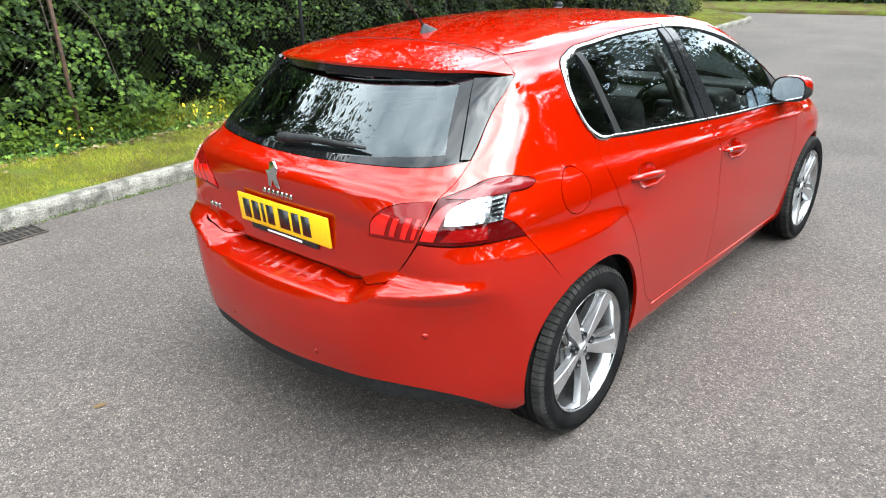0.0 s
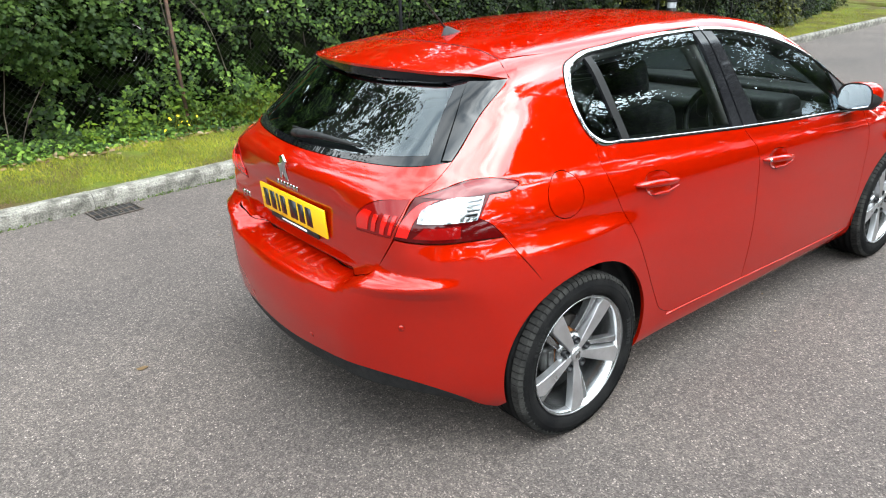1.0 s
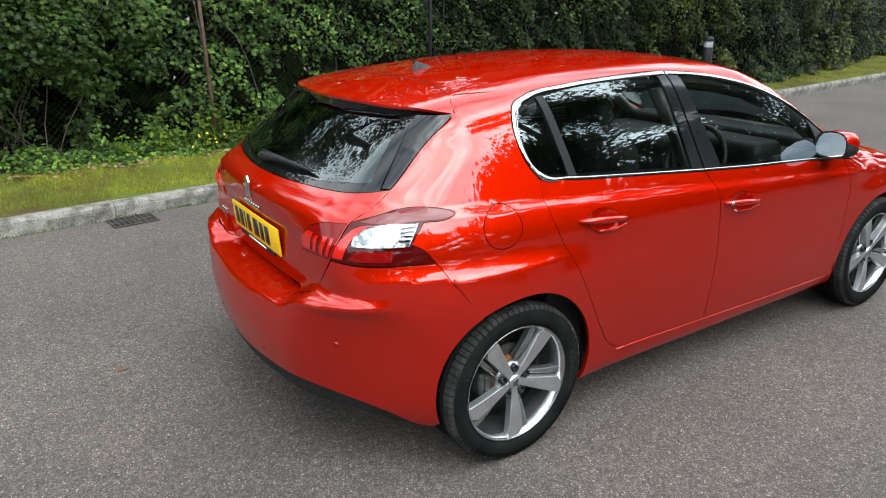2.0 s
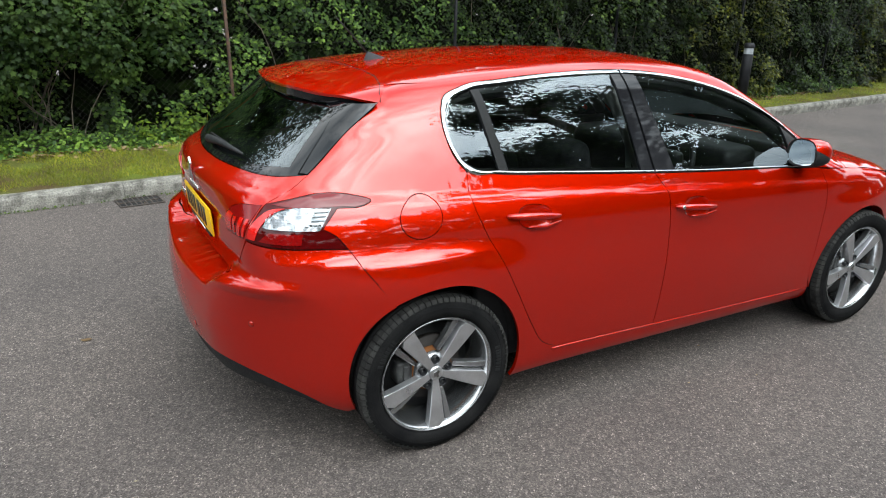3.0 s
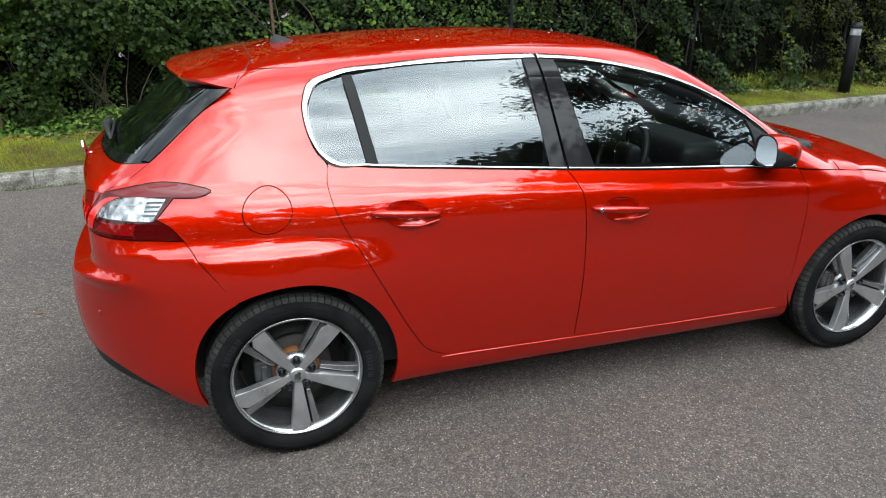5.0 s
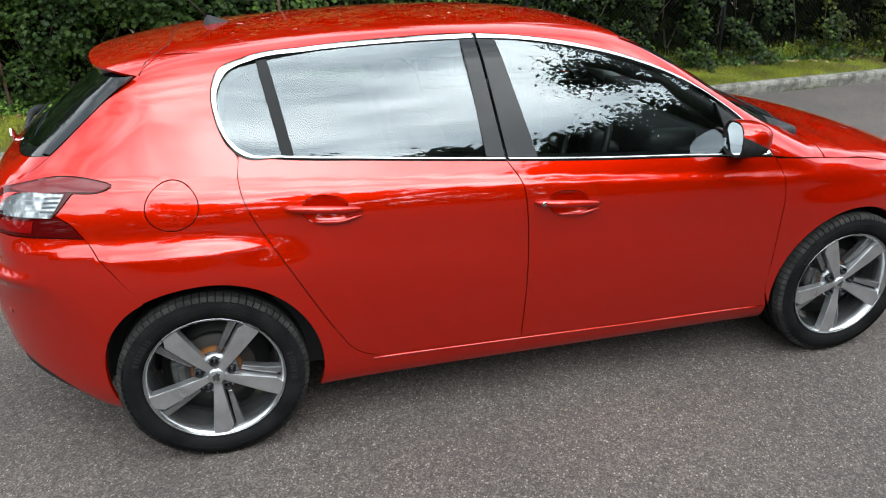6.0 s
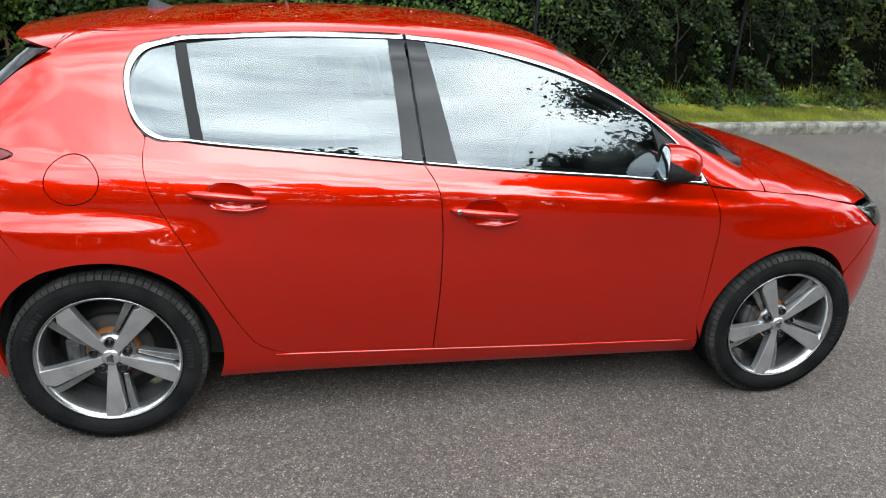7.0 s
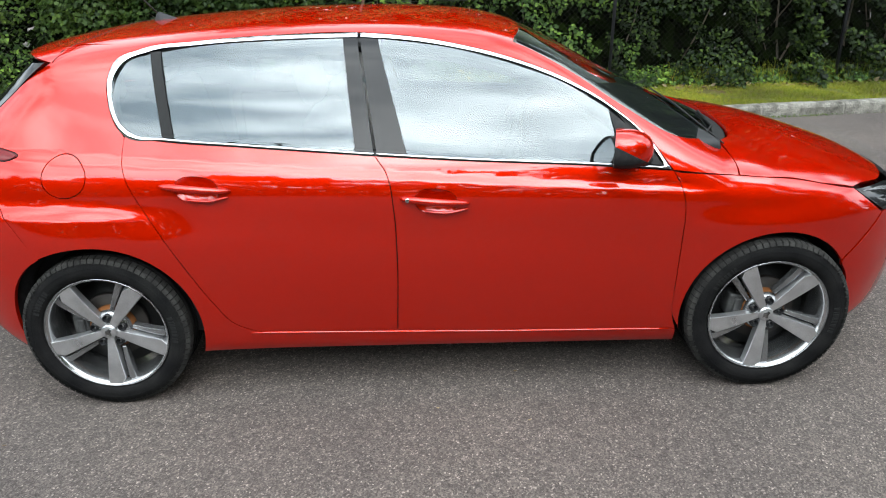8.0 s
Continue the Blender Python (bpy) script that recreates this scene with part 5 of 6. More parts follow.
def shell(mirror):
    """The dark inner skin that shows in the gaps between panels."""
    hole = RAIL + [(2.16, 0.94)] + BELT[1:] + [(0.19, 1.08)]
    cx, cz, r = ARCH_R
    fx, fz, fr = ARCH_F
    line = dup([(wrap(-0.42, -0.70), 0.22)], 0) + dup(arc(cx, cz, r + 0.02, 195, -16, 14), 0, -1) + dup([(2.24, 0.225)], 0) + dup(arc(fx, fz, fr + 0.02, 194, 40, 12), 0, -1) + dup([(3.0, 0.66), (2.9, 0.78)], 0, 1) \
        + [(2.45, 0.875)] + [(2.2, 0.99), (2.0, 1.12), (1.8, 1.25), (1.55, 1.36), (1.0, 1.40), (0.3, 1.37)] + dup(V((-0.11, -0.59, 1.315)), 0) + V((-0.43, -0.65, 1.09), (-0.62, -0.64, 0.93)) + dup(V((-0.65, -0.55, 0.75)), 0) + V((-0.66, -0.6, 0.5))
    panel("inner_shell", line, SEAL, car, holes=[hole], mirror=mirror, off=0.016, rim=0, gap=0, spacing=0.06, step=0.04, use="srt")


def underbody():
    part("underbody", box(-0.50, 3.1, -0.55, 0.55, 0.24, 0.27, 0.02), BLACK, car)
    part("engine_bay", box(2.36, 3.1, -0.52, 0.52, 0.20, 0.80, 0.05), BLACK, car)
    part("tail_panel", box(-0.62, -0.55, -0.52, 0.52, 0.40, 0.98, 0.02), SEAL, car)
    for x in (0.0, 2.62):
        part("axle", tube([(x, -0.66, 0.30), (x, 0.66, 0.30)], 0.035, 8), BLACK, car)
    part("exhaust", tube([(1.6, 0.2, 0.24), (-0.30, 0.35, 0.27), (-0.45, 0.42, 0.29)], 0.028, 10), RUST, car)


for flip in (False, True):
    body_side(flip)
    door("rear", flip)
    door("front", flip)
    side_glazing(flip)
    fender(flip)
    liner(ARCH_R, flip)
    liner(ARCH_F, flip)
    tail_lamps(flip)
    door_mirror(flip)
    shell(flip)
gate = tailgate()
spoiler()
roof()
bonnet_and_screen()
rear_bumper()
plate_and_badges(gate)
fuel_flap()
interior()
underbody()
wheel = wheel_thing()
wheel.matrix_basis = pose(0, -0.777, 0.317)
for x, y, rz, spin in ((2.62, -0.777, 0, 8), (0, 0.777, 180, 20), (2.62, 0.777, 180, 50)):
    copy_thing(wheel, pose(x, y, 0.317, 0, 0, rz) @ pose(0, 0, 0, 0, spin, 0))


# ---- ground ----
GROUND = -0.008


def kerb_y(x):
    return 3.5 + 0.095 * x


def hedge_y(x):
    return 4.80 + 0.045 * x + 0.012 * np.maximum(x - 8.0, 0.0) ** 2


def wobble(x, y, s):
    """Smooth unevenness from a few waves, about -1 to 1."""
    return (np.sin(x * 1.7 * s + 0.6 * np.sin(y * 2.3 * s)) + np.sin(y * 2.1 * s + 1.3 + 0.8 * np.sin(x * 1.3 * s)) + np.sin((x + y) * 3.1 * s + 2.0)) / 3


bm = bmesh.new()
bmesh.ops.create_grid(bm, x_segments=40, y_segments=40, size=400)
bm.transform(Matrix.Translation((0, 0, GROUND)))
tagged(part("ground", bm, ASPHALT, None), "grey weathered asphalt road surface", "ground", kind="structure")


def verge_height(x, y):
    t = np.clip((y - kerb_y(x) - 0.13) / 1.2, 0, 3)
    return 0.112 + 0.05 * t + 0.008 * wobble(x, y, 3.0) + 0.004 * wobble(x, y, 11.0)


def sheet(name, xs, ts, y_of, mat, label, category):
    verts, faces = [], []
    for x in xs:
        for t in ts:
            y = y_of(x, t)
            verts.append((x, y, float(verge_height(x, y))))
    n = len(ts)
    for i in range(len(xs) - 1):
        for j in range(n - 1):
            faces.append((i * n + j, (i + 1) * n + j, (i + 1) * n + j + 1, i * n + j + 1))
    return tagged(raw(name, verts, faces, mat, None, "", True), label, category, kind="structure")


def rounded_end(x):
    """The verge's far end curls away from the road."""
    return 0.0 if x < 19.3 else 0.35 * (x - 19.3) ** 2


sheet("verge", np.arange(-12, 22.3, 0.12), np.linspace(0, 1, 16), lambda x, t: kerb_y(x) + rounded_end(x) + 0.125 + t * max(0.05, hedge_y(x) + 0.12 - kerb_y(x) - rounded_end(x)), TURF, "short mown grass verge with yellowing patches", "verge")
sheet("hedge_bank", np.arange(-12, 22.4, 0.3), np.linspace(0, 1, 14), lambda x, t: hedge_y(x) + 0.08 + t * 5.0, EARTH, "dark earth under the hedge with fallen leaves", "bank")


def kerb():
    owner = tagged(new("kerb"), "pale worn concrete kerb along the grass", "kerb", kind="structure")
    prof = [(-0.004, -0.05), (0.0, 0.082), (0.008, 0.104), (0.024, 0.119), (0.046, 0.126), (0.140, 0.123), (0.140, -0.05)]
    rng = random.Random(4)
    L = 0.915
    alike = []
    for v in range(4):
        bm = bmesh.new()
        rings = []
        for i in range(7):
            u = 0.002 + (L - 0.004) * i / 6
            ring = []
            for k, (y, z) in enumerate(prof):
                j = 0.0025 if 0 < k < 6 else 0.0
                e = 0.003 if i in (0, 6) and 0 < k < 5 else 0.0
                ring.append(bm.verts.new((u, y + rng.uniform(-j, j) + e, z + rng.uniform(-j, j) - e)))
            rings.append(ring)
        for a, b in zip(rings, rings[1:]):
            for k in range(len(prof) - 1):
                bm.faces.new((a[k], b[k], b[k + 1], a[k + 1]))
        bm.faces.new(rings[0])
        bm.faces.new(rings[-1][::-1])
        bmesh.ops.recalc_face_normals(bm, faces=bm.faces)
        me = bpy.data.meshes.new("kerb_stone")
        bm.to_mesh(me)
        bm.free()
        me.materials.append(KERB)
        alike.append(me)
    x, n = -11.63, 0
    while x < 21.6:
        ob = new("kerb_stone", alike[n % 4])
        ob.parent = owner
        slope = math.degrees(math.atan(0.095 + 0.70 * max(0, x + 0.3 - 19.3)))
        ob.matrix_basis = pose(x, kerb_y(x) + rounded_end(x) - 0.005 + rng.uniform(-0.003, 0.003), GROUND + 0.003, 0, 0, slope)
        x += L * math.cos(radians(slope))
        n += 1


def drain():
    d = tagged(new("drain_grate"), "rusty cast iron drain grate beside the kerb", "drain")
    d.matrix_basis = pose(-0.600, kerb_y(-0.600) - 0.150, GROUND, 0, 0, 5.4)
    w, h, t = 0.178, 0.130, 0.016
    frame_bm = join(box(-w, w, -h, -h + t, 0.0, 0.012, 0.003), box(-w, w, h - t, h, 0.0, 0.012, 0.003), box(-w, -w + t, -h, h, 0.0, 0.0118, 0.003), box(w - t, w, -h, h, 0.0, 0.0118, 0.003), box(-w + t, w - t, -0.007, 0.007, 0.0, 0.0115, 0.002))
    part("frame", frame_bm, IRON, d)
    # flat black plate for the shade below the bars; no hole is cut
    part("pit", box(-w + 0.01, w - 0.01, -h + 0.01, h - 0.01, 0.0005, 0.002), material("painted_pit_shade", (0.004, 0.004, 0.004), 0.95), d)
    for k in range(7):
        x = -w + t + 0.0405 * (k + 1)
        part("bar", box(x - 0.006, x + 0.006, -h + t, h - t, 0.0085, 0.011, 0.001, 1), IRON, d)


kerb()
drain()


def bollard(x, y):
    z = float(verge_height(x, y)) - 0.02
    b = tagged(new("bollard"), "black round lighting bollard with a pale band on the grass", "bollard")
    b.matrix_basis = pose(x, y, z)
    part("post", lathe([(0.0, 0.0), (0.078, 0.0), (0.078, 0.80), (0.074, 0.805), (0.0, 0.805)], 28, "z"), POST_BLACK, b)
    part("lamp_band", lathe([(0.070, 0.80), (0.070, 0.90), (0.066, 0.905)], 28, "z"), POST_GREY, b, "pale grey lamp band")
    part("cap", lathe([(0.079, 0.895), (0.080, 0.93), (0.060, 0.965), (0.0, 0.975)], 28, "z"), POST_BLACK, b)


bollard(8.5, 4.76)


def road_marks():
    """Specks of litter and a dark scrap on the asphalt."""
    rng = np.random.default_rng(5)
    v, f = [], []
    spots = [(-1.17, 0.73, 0.05), (-0.4, 2.6, 0.02), (0.9, 3.3, 0.03), (1.7, -1.9, 0.025), (2.5, -2.4, 0.02), (-0.2, 2.2, 0.02), (10.0, 1.0, 0.04)]
    spots += [(x, y, 0.012) for x, y in zip(rng.uniform(-2.5, 7, 60), rng.uniform(-3.2, 3.3, 60))]
    for x, y, s in spots:
        b = len(v)
        a0 = rng.uniform(0, 6.28)
        for k in range(6):
            a = a0 + k * math.pi / 3
            r = s * rng.uniform(0.35, 1.0)
            v.append((x + r * math.cos(a), y + 0.5 * r * math.sin(a), GROUND + 0.004 + 0.004 * rng.random()))
        f += [(b, b + k, b + k + 1) for k in range(1, 5)]
    tagged(tri_soup("leaf_scraps", v, f, DEAD), "small dry leaf scraps scattered on the asphalt", "leaf scraps", kind="stuff")


road_marks()


def roof_scraps():
    """Bits of leaf and blossom fallen on the roof and bonnet."""
    rng = np.random.default_rng(15)
    spots = [(x, y) for x, y in zip(rng.uniform(0.1, 1.55, 26), rng.uniform(-0.42, 0.42, 26))]
    spots += [(x, y) for x, y in zip(rng.uniform(2.75, 3.1, 6), rng.uniform(-0.45, 0.45, 6))]
    p, g = lift(spots, "top", "stf", -0.004)
    v, f = [], []
    for q in p:
        b, a0, s = len(v), rng.uniform(0, 6.28), rng.uniform(0.003, 0.009)
        for k in range(5):
            r = s * rng.uniform(0.4, 1.0)
            v.append((q[0] + r * math.cos(a0 + k * 1.257), q[1] + r * math.sin(a0 + k * 1.257), q[2] + 0.002 * rng.random()))
        f += [(b, b + k, b + k + 1) for k in range(1, 4)]
    tagged(tri_soup("roof_scraps", v, f, DEAD), "tiny dry leaf bits fallen on the red roof", "leaf scraps", kind="stuff")


roof_scraps()


# ---- plants ----
SHAPES = {
    "kite": ([(0, 0, 0), (0.42, 0.34, 0.05), (0.45, 0, -0.03), (0.42, -0.34, 0.05), (1, 0, -0.10)], [(0, 2, 1), (0, 3, 2), (1, 2, 4), (2, 3, 4)]),
    "ovate": ([(0, 0, 0), (0.25, 0.30, 0.04), (0.62, 0.28, 0.03), (1, 0, -0.12), (0.62, -0.28, 0.03), (0.25, -0.30, 0.04), (0.45, 0, -0.04)],
              [(0, 6, 1), (1, 6, 2), (2, 6, 3), (3, 6, 4), (4, 6, 5), (5, 6, 0)]),
    "lobed": ([(0, 0, 0), (0.08, 0.42, 0.02), (0.32, 0.26, 0.02), (0.58, 0.56, -0.03), (0.66, 0.20, 0.0), (1.02, 0, -0.10), (0.66, -0.20, 0.0), (0.58, -0.56, -0.03), (0.32, -0.26, 0.02), (0.08, -0.42, 0.02), (0.42, 0, -0.03)],
              [(10, i, (i + 1) % 10) for i in range(10)]),
}


def leaves(name, centres, facing, size, shape, mat, parent, rng, droop=0.25):
    """Many single leaves: a place, a way to face and a size for each."""
    base, tris = SHAPES[shape]
    base, tris = np.array(base, float), np.array(tris)
    n = len(centres)
    nrm = facing + rng.normal(0, 0.45, (n, 3))
    nrm /= np.linalg.norm(nrm, axis=1, keepdims=True)
    t = rng.normal(0, 1, (n, 3)) + np.array([0, 0, -droop * 2])
    t -= nrm * np.sum(t * nrm, 1, keepdims=True)
    t /= np.maximum(np.linalg.norm(t, axis=1, keepdims=True), 1e-6)
    b = np.cross(nrm, t)
    s = (size * rng.uniform(0.6, 1.25, n))[:, None, None]
    v = centres[:, None, :] + s * (base[None, :, 0:1] * t[:, None, :] + base[None, :, 1:2] * b[:, None, :] + base[None, :, 2:3] * nrm[:, None, :])
    f = (np.arange(n) * len(base))[:, None, None] + tris[None]
    ob = tri_soup(name, v.reshape(-1, 3), f.reshape(-1, 3), mat, parent)
    tagged(ob, kind="stuff")
    return ob


def twigs(bm_paths, mat, parent, name="stem"):
    for pts, r in bm_paths:
        part(name, tube(pts, [r * (1 - 0.75 * i / (len(pts) - 1)) for i in range(len(pts))], 6), mat, parent)


def wandering(start, way, length, steps, rng, stray=0.25, up=0.1):
    p, d = Vector(start), Vector(way).normalized()
    out = [tuple(p)]
    for _ in range(steps):
        d = (d + Vector((rng.normal(0, stray), rng.normal(0, stray), rng.normal(0, stray) + up))).normalized()
        p = p + d * (length / steps)
        out.append(tuple(p))
    return out


def hedge_shrub(x0, x1, height, seed, shape, size, mat, label, per=900, lean=0.0, bare=0.0):
    """A shrub of the hedge behind the fence: stems, an outer coat of leaves with hollows, and inner leaves blackened as
    the shade inside.
    """
    rng = np.random.default_rng(seed)
    sh = tagged(new("shrub"), label, "shrub", "hedge shrubs")
    xm = (x0 + x1) / 2
    sh.matrix_basis = pose(xm, hedge_y(xm) + 0.5, float(verge_height(xm, hedge_y(xm) + 0.5)) - 0.03)
    inv = np.array([xm, hedge_y(xm) + 0.5, float(verge_height(xm, hedge_y(xm) + 0.5)) - 0.03])
    area = (x1 - x0) * height
    n = int(area * per)
    x = rng.uniform(x0 - 0.15, x1 + 0.15, n)
    z = height * rng.uniform(0, 1, n) ** 1.35
    lump = wobble(x + seed, z, 1.5) * 0.24 + wobble(x, z + seed, 4.0) * 0.22 + wobble(x, z, 9.0) * 0.10
    y = hedge_y(x) + 0.42 - lean * np.sin(np.clip(z / height, 0, 1) * 2.6) - 0.85 * lump + rng.exponential(0.10, n) + 0.03 * z - 0.42 * np.clip((x - 2.8) / 1.6, 0, 1)
    hollow = wobble(x * 1.1 + 2.0 * seed, z, 2.6) + 0.7 * wobble(x, z + 3.0, 6.0)
    keep = hollow > (-0.62 + bare * np.clip(1.3 - z, 0, 1) + 0.36 * np.clip((x - 3.0) / 2.0, 0, 1))
    c = np.stack([x, y, z + 0.10], 1)[keep]
    face = np.stack([0.35 * wobble(c[:, 0] * 3, c[:, 2] * 3, 2.0), np.full(len(c), -0.75), np.full(len(c), 0.75)], 1)
    leaves("foliage", c - inv, face, size, shape, mat, sh, rng)
    # blackened leaves behind the hollows, as shade and to stop the sky
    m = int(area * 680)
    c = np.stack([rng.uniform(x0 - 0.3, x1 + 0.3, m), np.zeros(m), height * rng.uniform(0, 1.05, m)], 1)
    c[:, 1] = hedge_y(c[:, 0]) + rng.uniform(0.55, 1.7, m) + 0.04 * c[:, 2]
    leaves("inner_foliage", c - inv, np.tile([0, -0.9, 0.35], (m, 1)), 0.21, "kite", SHADE_LEAVES, sh, rng)
    paths = []
    for _ in range(int(3 * (x1 - x0))):
        sx = rng.uniform(x0, x1)
        paths.append((wandering((sx - inv[0], rng.uniform(0.1, 0.6), 0.0), (rng.normal(0, 0.35), rng.normal(0.0, 0.12), 1), height * rng.uniform(0.4, 0.8), 8, rng, 0.16, 0.12), rng.uniform(0.006, 0.016)))
    twigs(paths, BARK, sh)


def maple_bush():
    """The field maple that hangs over the fence."""
    rng = np.random.default_rng(77)
    sh = tagged(new("maple_bush"), "bright green maple bush hanging over the wire fence", "bush")
    base = np.array([-1.25, 5.05, 0.12])
    sh.matrix_basis = pose(*base)
    cs, fs = [], []
    lumps = [(-1.9, 4.72, 1.75, 0.50), (-1.25, 4.66, 1.50, 0.45), (-0.75, 4.72, 1.35, 0.36), (-1.55, 4.75, 1.05, 0.38), (-2.35, 4.8, 1.25, 0.5), (-1.1, 4.75, 2.05, 0.5), (-0.42, 4.82, 1.75, 0.30), (-2.0, 4.85, 2.35, 0.55), (-0.5, 4.85, 1.02, 0.24),
             (-2.9, 4.9, 1.9, 0.5), (-1.85, 4.84, 0.55, 0.26), (-0.10, 4.84, 1.50, 0.27), (-0.05, 4.86, 1.15, 0.22)]
    for x, y, z, r in lumps:
        n = int(6000 * r * r)
        u = rng.normal(0, 1, (n, 3))
        u /= np.linalg.norm(u, axis=1, keepdims=True)
        u[:, 1] = -np.abs(u[:, 1]) * 0.8
        rad = r * (0.72 + 0.28 * rng.random(n)) * (1 + 0.22 * wobble(u[:, 0] * 3 + x, u[:, 2] * 3 + z, 2.0))
        cs.append(np.array([x, y, z]) + u * rad[:, None] * np.array([1.1, 0.75, 1.0]))
        fs.append(u * 0.6 + np.array([0, -0.35, 0.75]))
    leaves("foliage", np.concatenate(cs) - base, np.concatenate(fs), 0.050, "lobed", MAPLE, sh, rng, 0.5)
    paths = []
    for _ in range(12):
        paths.append((wandering((rng.uniform(-0.6, 0.5), rng.uniform(0.0, 0.3), 0), (rng.normal(0, 0.4), -0.15, 1), rng.uniform(1.2, 2.0), 9, rng, 0.18, 0.05), rng.uniform(0.004, 0.009)))
    twigs(paths, BARK, sh)


def ground_cover():
    """Ivy, weeds and fallen leaves along the foot of the fence."""
    rng = np.random.default_rng(11)
    n = 15000
    x = rng.uniform(-4.0, 13.0, n)
    mound = 0.11 + 0.08 * wobble(x, x * 0, 2.0) + 0.05 * wobble(x, x * 0 + 1, 6.0)
    t = rng.uniform(0, 1, n)
    y = hedge_y(x) - 0.05 - 0.06 * wobble(x, x * 0 + 5, 3.0) + t * 0.40
    z = verge_height(x, y) + mound * np.sin(np.clip(t * 2.2, 0, 1.57)) * rng.uniform(0.3, 1.0, n)
    face = np.tile([0.0, -0.45, 0.9], (n, 1))
    ob = leaves("ivy_ground_cover", np.stack([x, y, z], 1), face, 0.052, "ovate", IVY, None, rng)
    tagged(ob, "dark green ivy creeping along the hedge foot", "ivy", kind="stuff")
    cs = []
    for cx, cz, r, k in ((0.15, 0.16, 0.22, 260), (0.62, 0.30, 0.22, 330), (1.05, 0.22, 0.25, 300), (1.5, 0.28, 0.2, 230), (2.4, 0.25, 0.35, 300), (-0.25, 0.12, 0.2, 120)):
        u = rng.normal(0, 0.5, (k, 3))
        cs.append(np.stack([cx + r * u[:, 0], hedge_y(cx) + 0.10 + 0.12 * u[:, 1], 0.12 + np.abs(cz + 0.26 * u[:, 2])], 1))
    c = np.concatenate(cs)
    ob = leaves("nettle_patch", c, np.tile([0.0, -0.5, 0.85], (len(c), 1)), 0.055, "ovate", NETTLE, None, rng)
    tagged(ob, "yellow-green nettles and weeds at the fence foot", "weeds", kind="stuff")
    k = 42
    cx = rng.choice([2.05, 1.75, 0.45], k) + rng.normal(0, 0.10, k)
    c = np.stack([cx, hedge_y(cx) - 0.03 + rng.normal(0, 0.05, k), 0.33 + rng.normal(0, 0.05, k)], 1)
    ob = leaves("yellow_flowers", c, np.tile([0.0, -0.5, 0.85], (k, 1)), 0.032, "ovate", PETAL, None, rng)
    tagged(ob, "small yellow flowers among the weeds", "flowers", kind="stuff")
    k = 1000
    x = rng.uniform(-4, 12, k)
    y = hedge_y(x) - 0.10 + 0.05 * wobble(x, x * 0, 3.0) + rng.normal(0, 0.06, k)
    c = np.stack([x, y, verge_height(x, y) + 0.012], 1)
    ob = leaves("fallen_leaves", c, np.tile([0.0, 0.0, 1.0], (k, 1)), 0.062, "ovate", DEAD, None, rng)
    tagged(ob, "pale dry leaves fallen along the grass edge", "fallen leaves", kind="stuff")


def grass():
    """Short blades over the verge, thicker near the kerb's back edge."""
    rng = np.random.default_rng(3)
    n = 90000
    x = np.where(rng.random(n) < 0.75, rng.uniform(-3.2, 7.5, n), rng.uniform(7.5, 20.5, n))
    lo, hi = kerb_y(x) + 0.12, hedge_y(x) + 0.10
    y = lo + (hi - lo) * rng.random(n)
    bare = np.clip(1 - (y - lo) / 0.20, 0, 1)
    keep = (wobble(x, y, 3.0) + 0.6 * wobble(x, y, 8.0) > -0.75 + 0.7 * bare) & (x < 20.0)
    x, y = x[keep], y[keep]
    n = len(x)
    z = verge_height(x, y)
    a = rng.uniform(0, 6.28, n)
    h = rng.uniform(0.018, 0.045, n)
    w = rng.uniform(0.0018, 0.0034, n)
    bend = rng.normal(0, 0.6, (n, 2)) * h[:, None]
    p = np.stack([x, y, z - 0.004], 1)
    side = np.stack([np.cos(a) * w, np.sin(a) * w, np.zeros(n)], 1)
    tip = p + np.stack([bend[:, 0], bend[:, 1], h], 1)
    v = np.stack([p - side, p + side, tip], 1).reshape(-1, 3)
    ob = tri_soup("grass_blades", v, np.arange(3 * n).reshape(-1, 3), GRASS)
    tagged(ob, "short green and straw-coloured grass blades", "grass", kind="stuff")
    # weeds and moss in the joint between kerb and road
    n = 700
    x = rng.choice([-1.6, -0.2, 0.3, 1.1, 3.4, 5.2, 6.6], n) + rng.normal(0, 0.35, n)
    c = np.stack([x, kerb_y(x) - 0.012 - np.abs(rng.normal(0, 0.010, n)), GROUND + rng.uniform(0.004, 0.022, n)], 1)
    ob = leaves("kerb_weeds", c, np.tile([0.0, -0.4, 0.8], (n, 1)), 0.018, "ovate", NETTLE, None, rng)
    tagged(ob, "tiny weeds and moss along the foot of the kerb", "weeds", kind="stuff")
    # taller dry grass at the fence foot
    n = 2600
    x = rng.choice([1.9, 2.3, 1.2, 6.0, 7.2, 8.3, 4.8], n) + rng.normal(0, 0.4, n)
    y = hedge_y(x) + rng.uniform(0.0, 0.25, n)
    z = verge_height(x, y)
    h = rng.uniform(0.08, 0.30, n)
    a = rng.uniform(0, 6.28, n)
    p = np.stack([x, y, z], 1)
    side = np.stack([np.cos(a) * 0.003, np.sin(a) * 0.003, np.zeros(n)], 1)
    tip = p + np.stack([rng.normal(0, 0.35, n) * h, rng.normal(-0.1, 0.3, n) * h, h], 1)
    ob = tri_soup("tall_grass", np.stack([p - side, p + side, tip], 1).reshape(-1, 3), np.arange(3 * n).reshape(-1, 3), GRASS)
    tagged(ob, "tall dry grass tufts by the fence", "grass", kind="stuff")


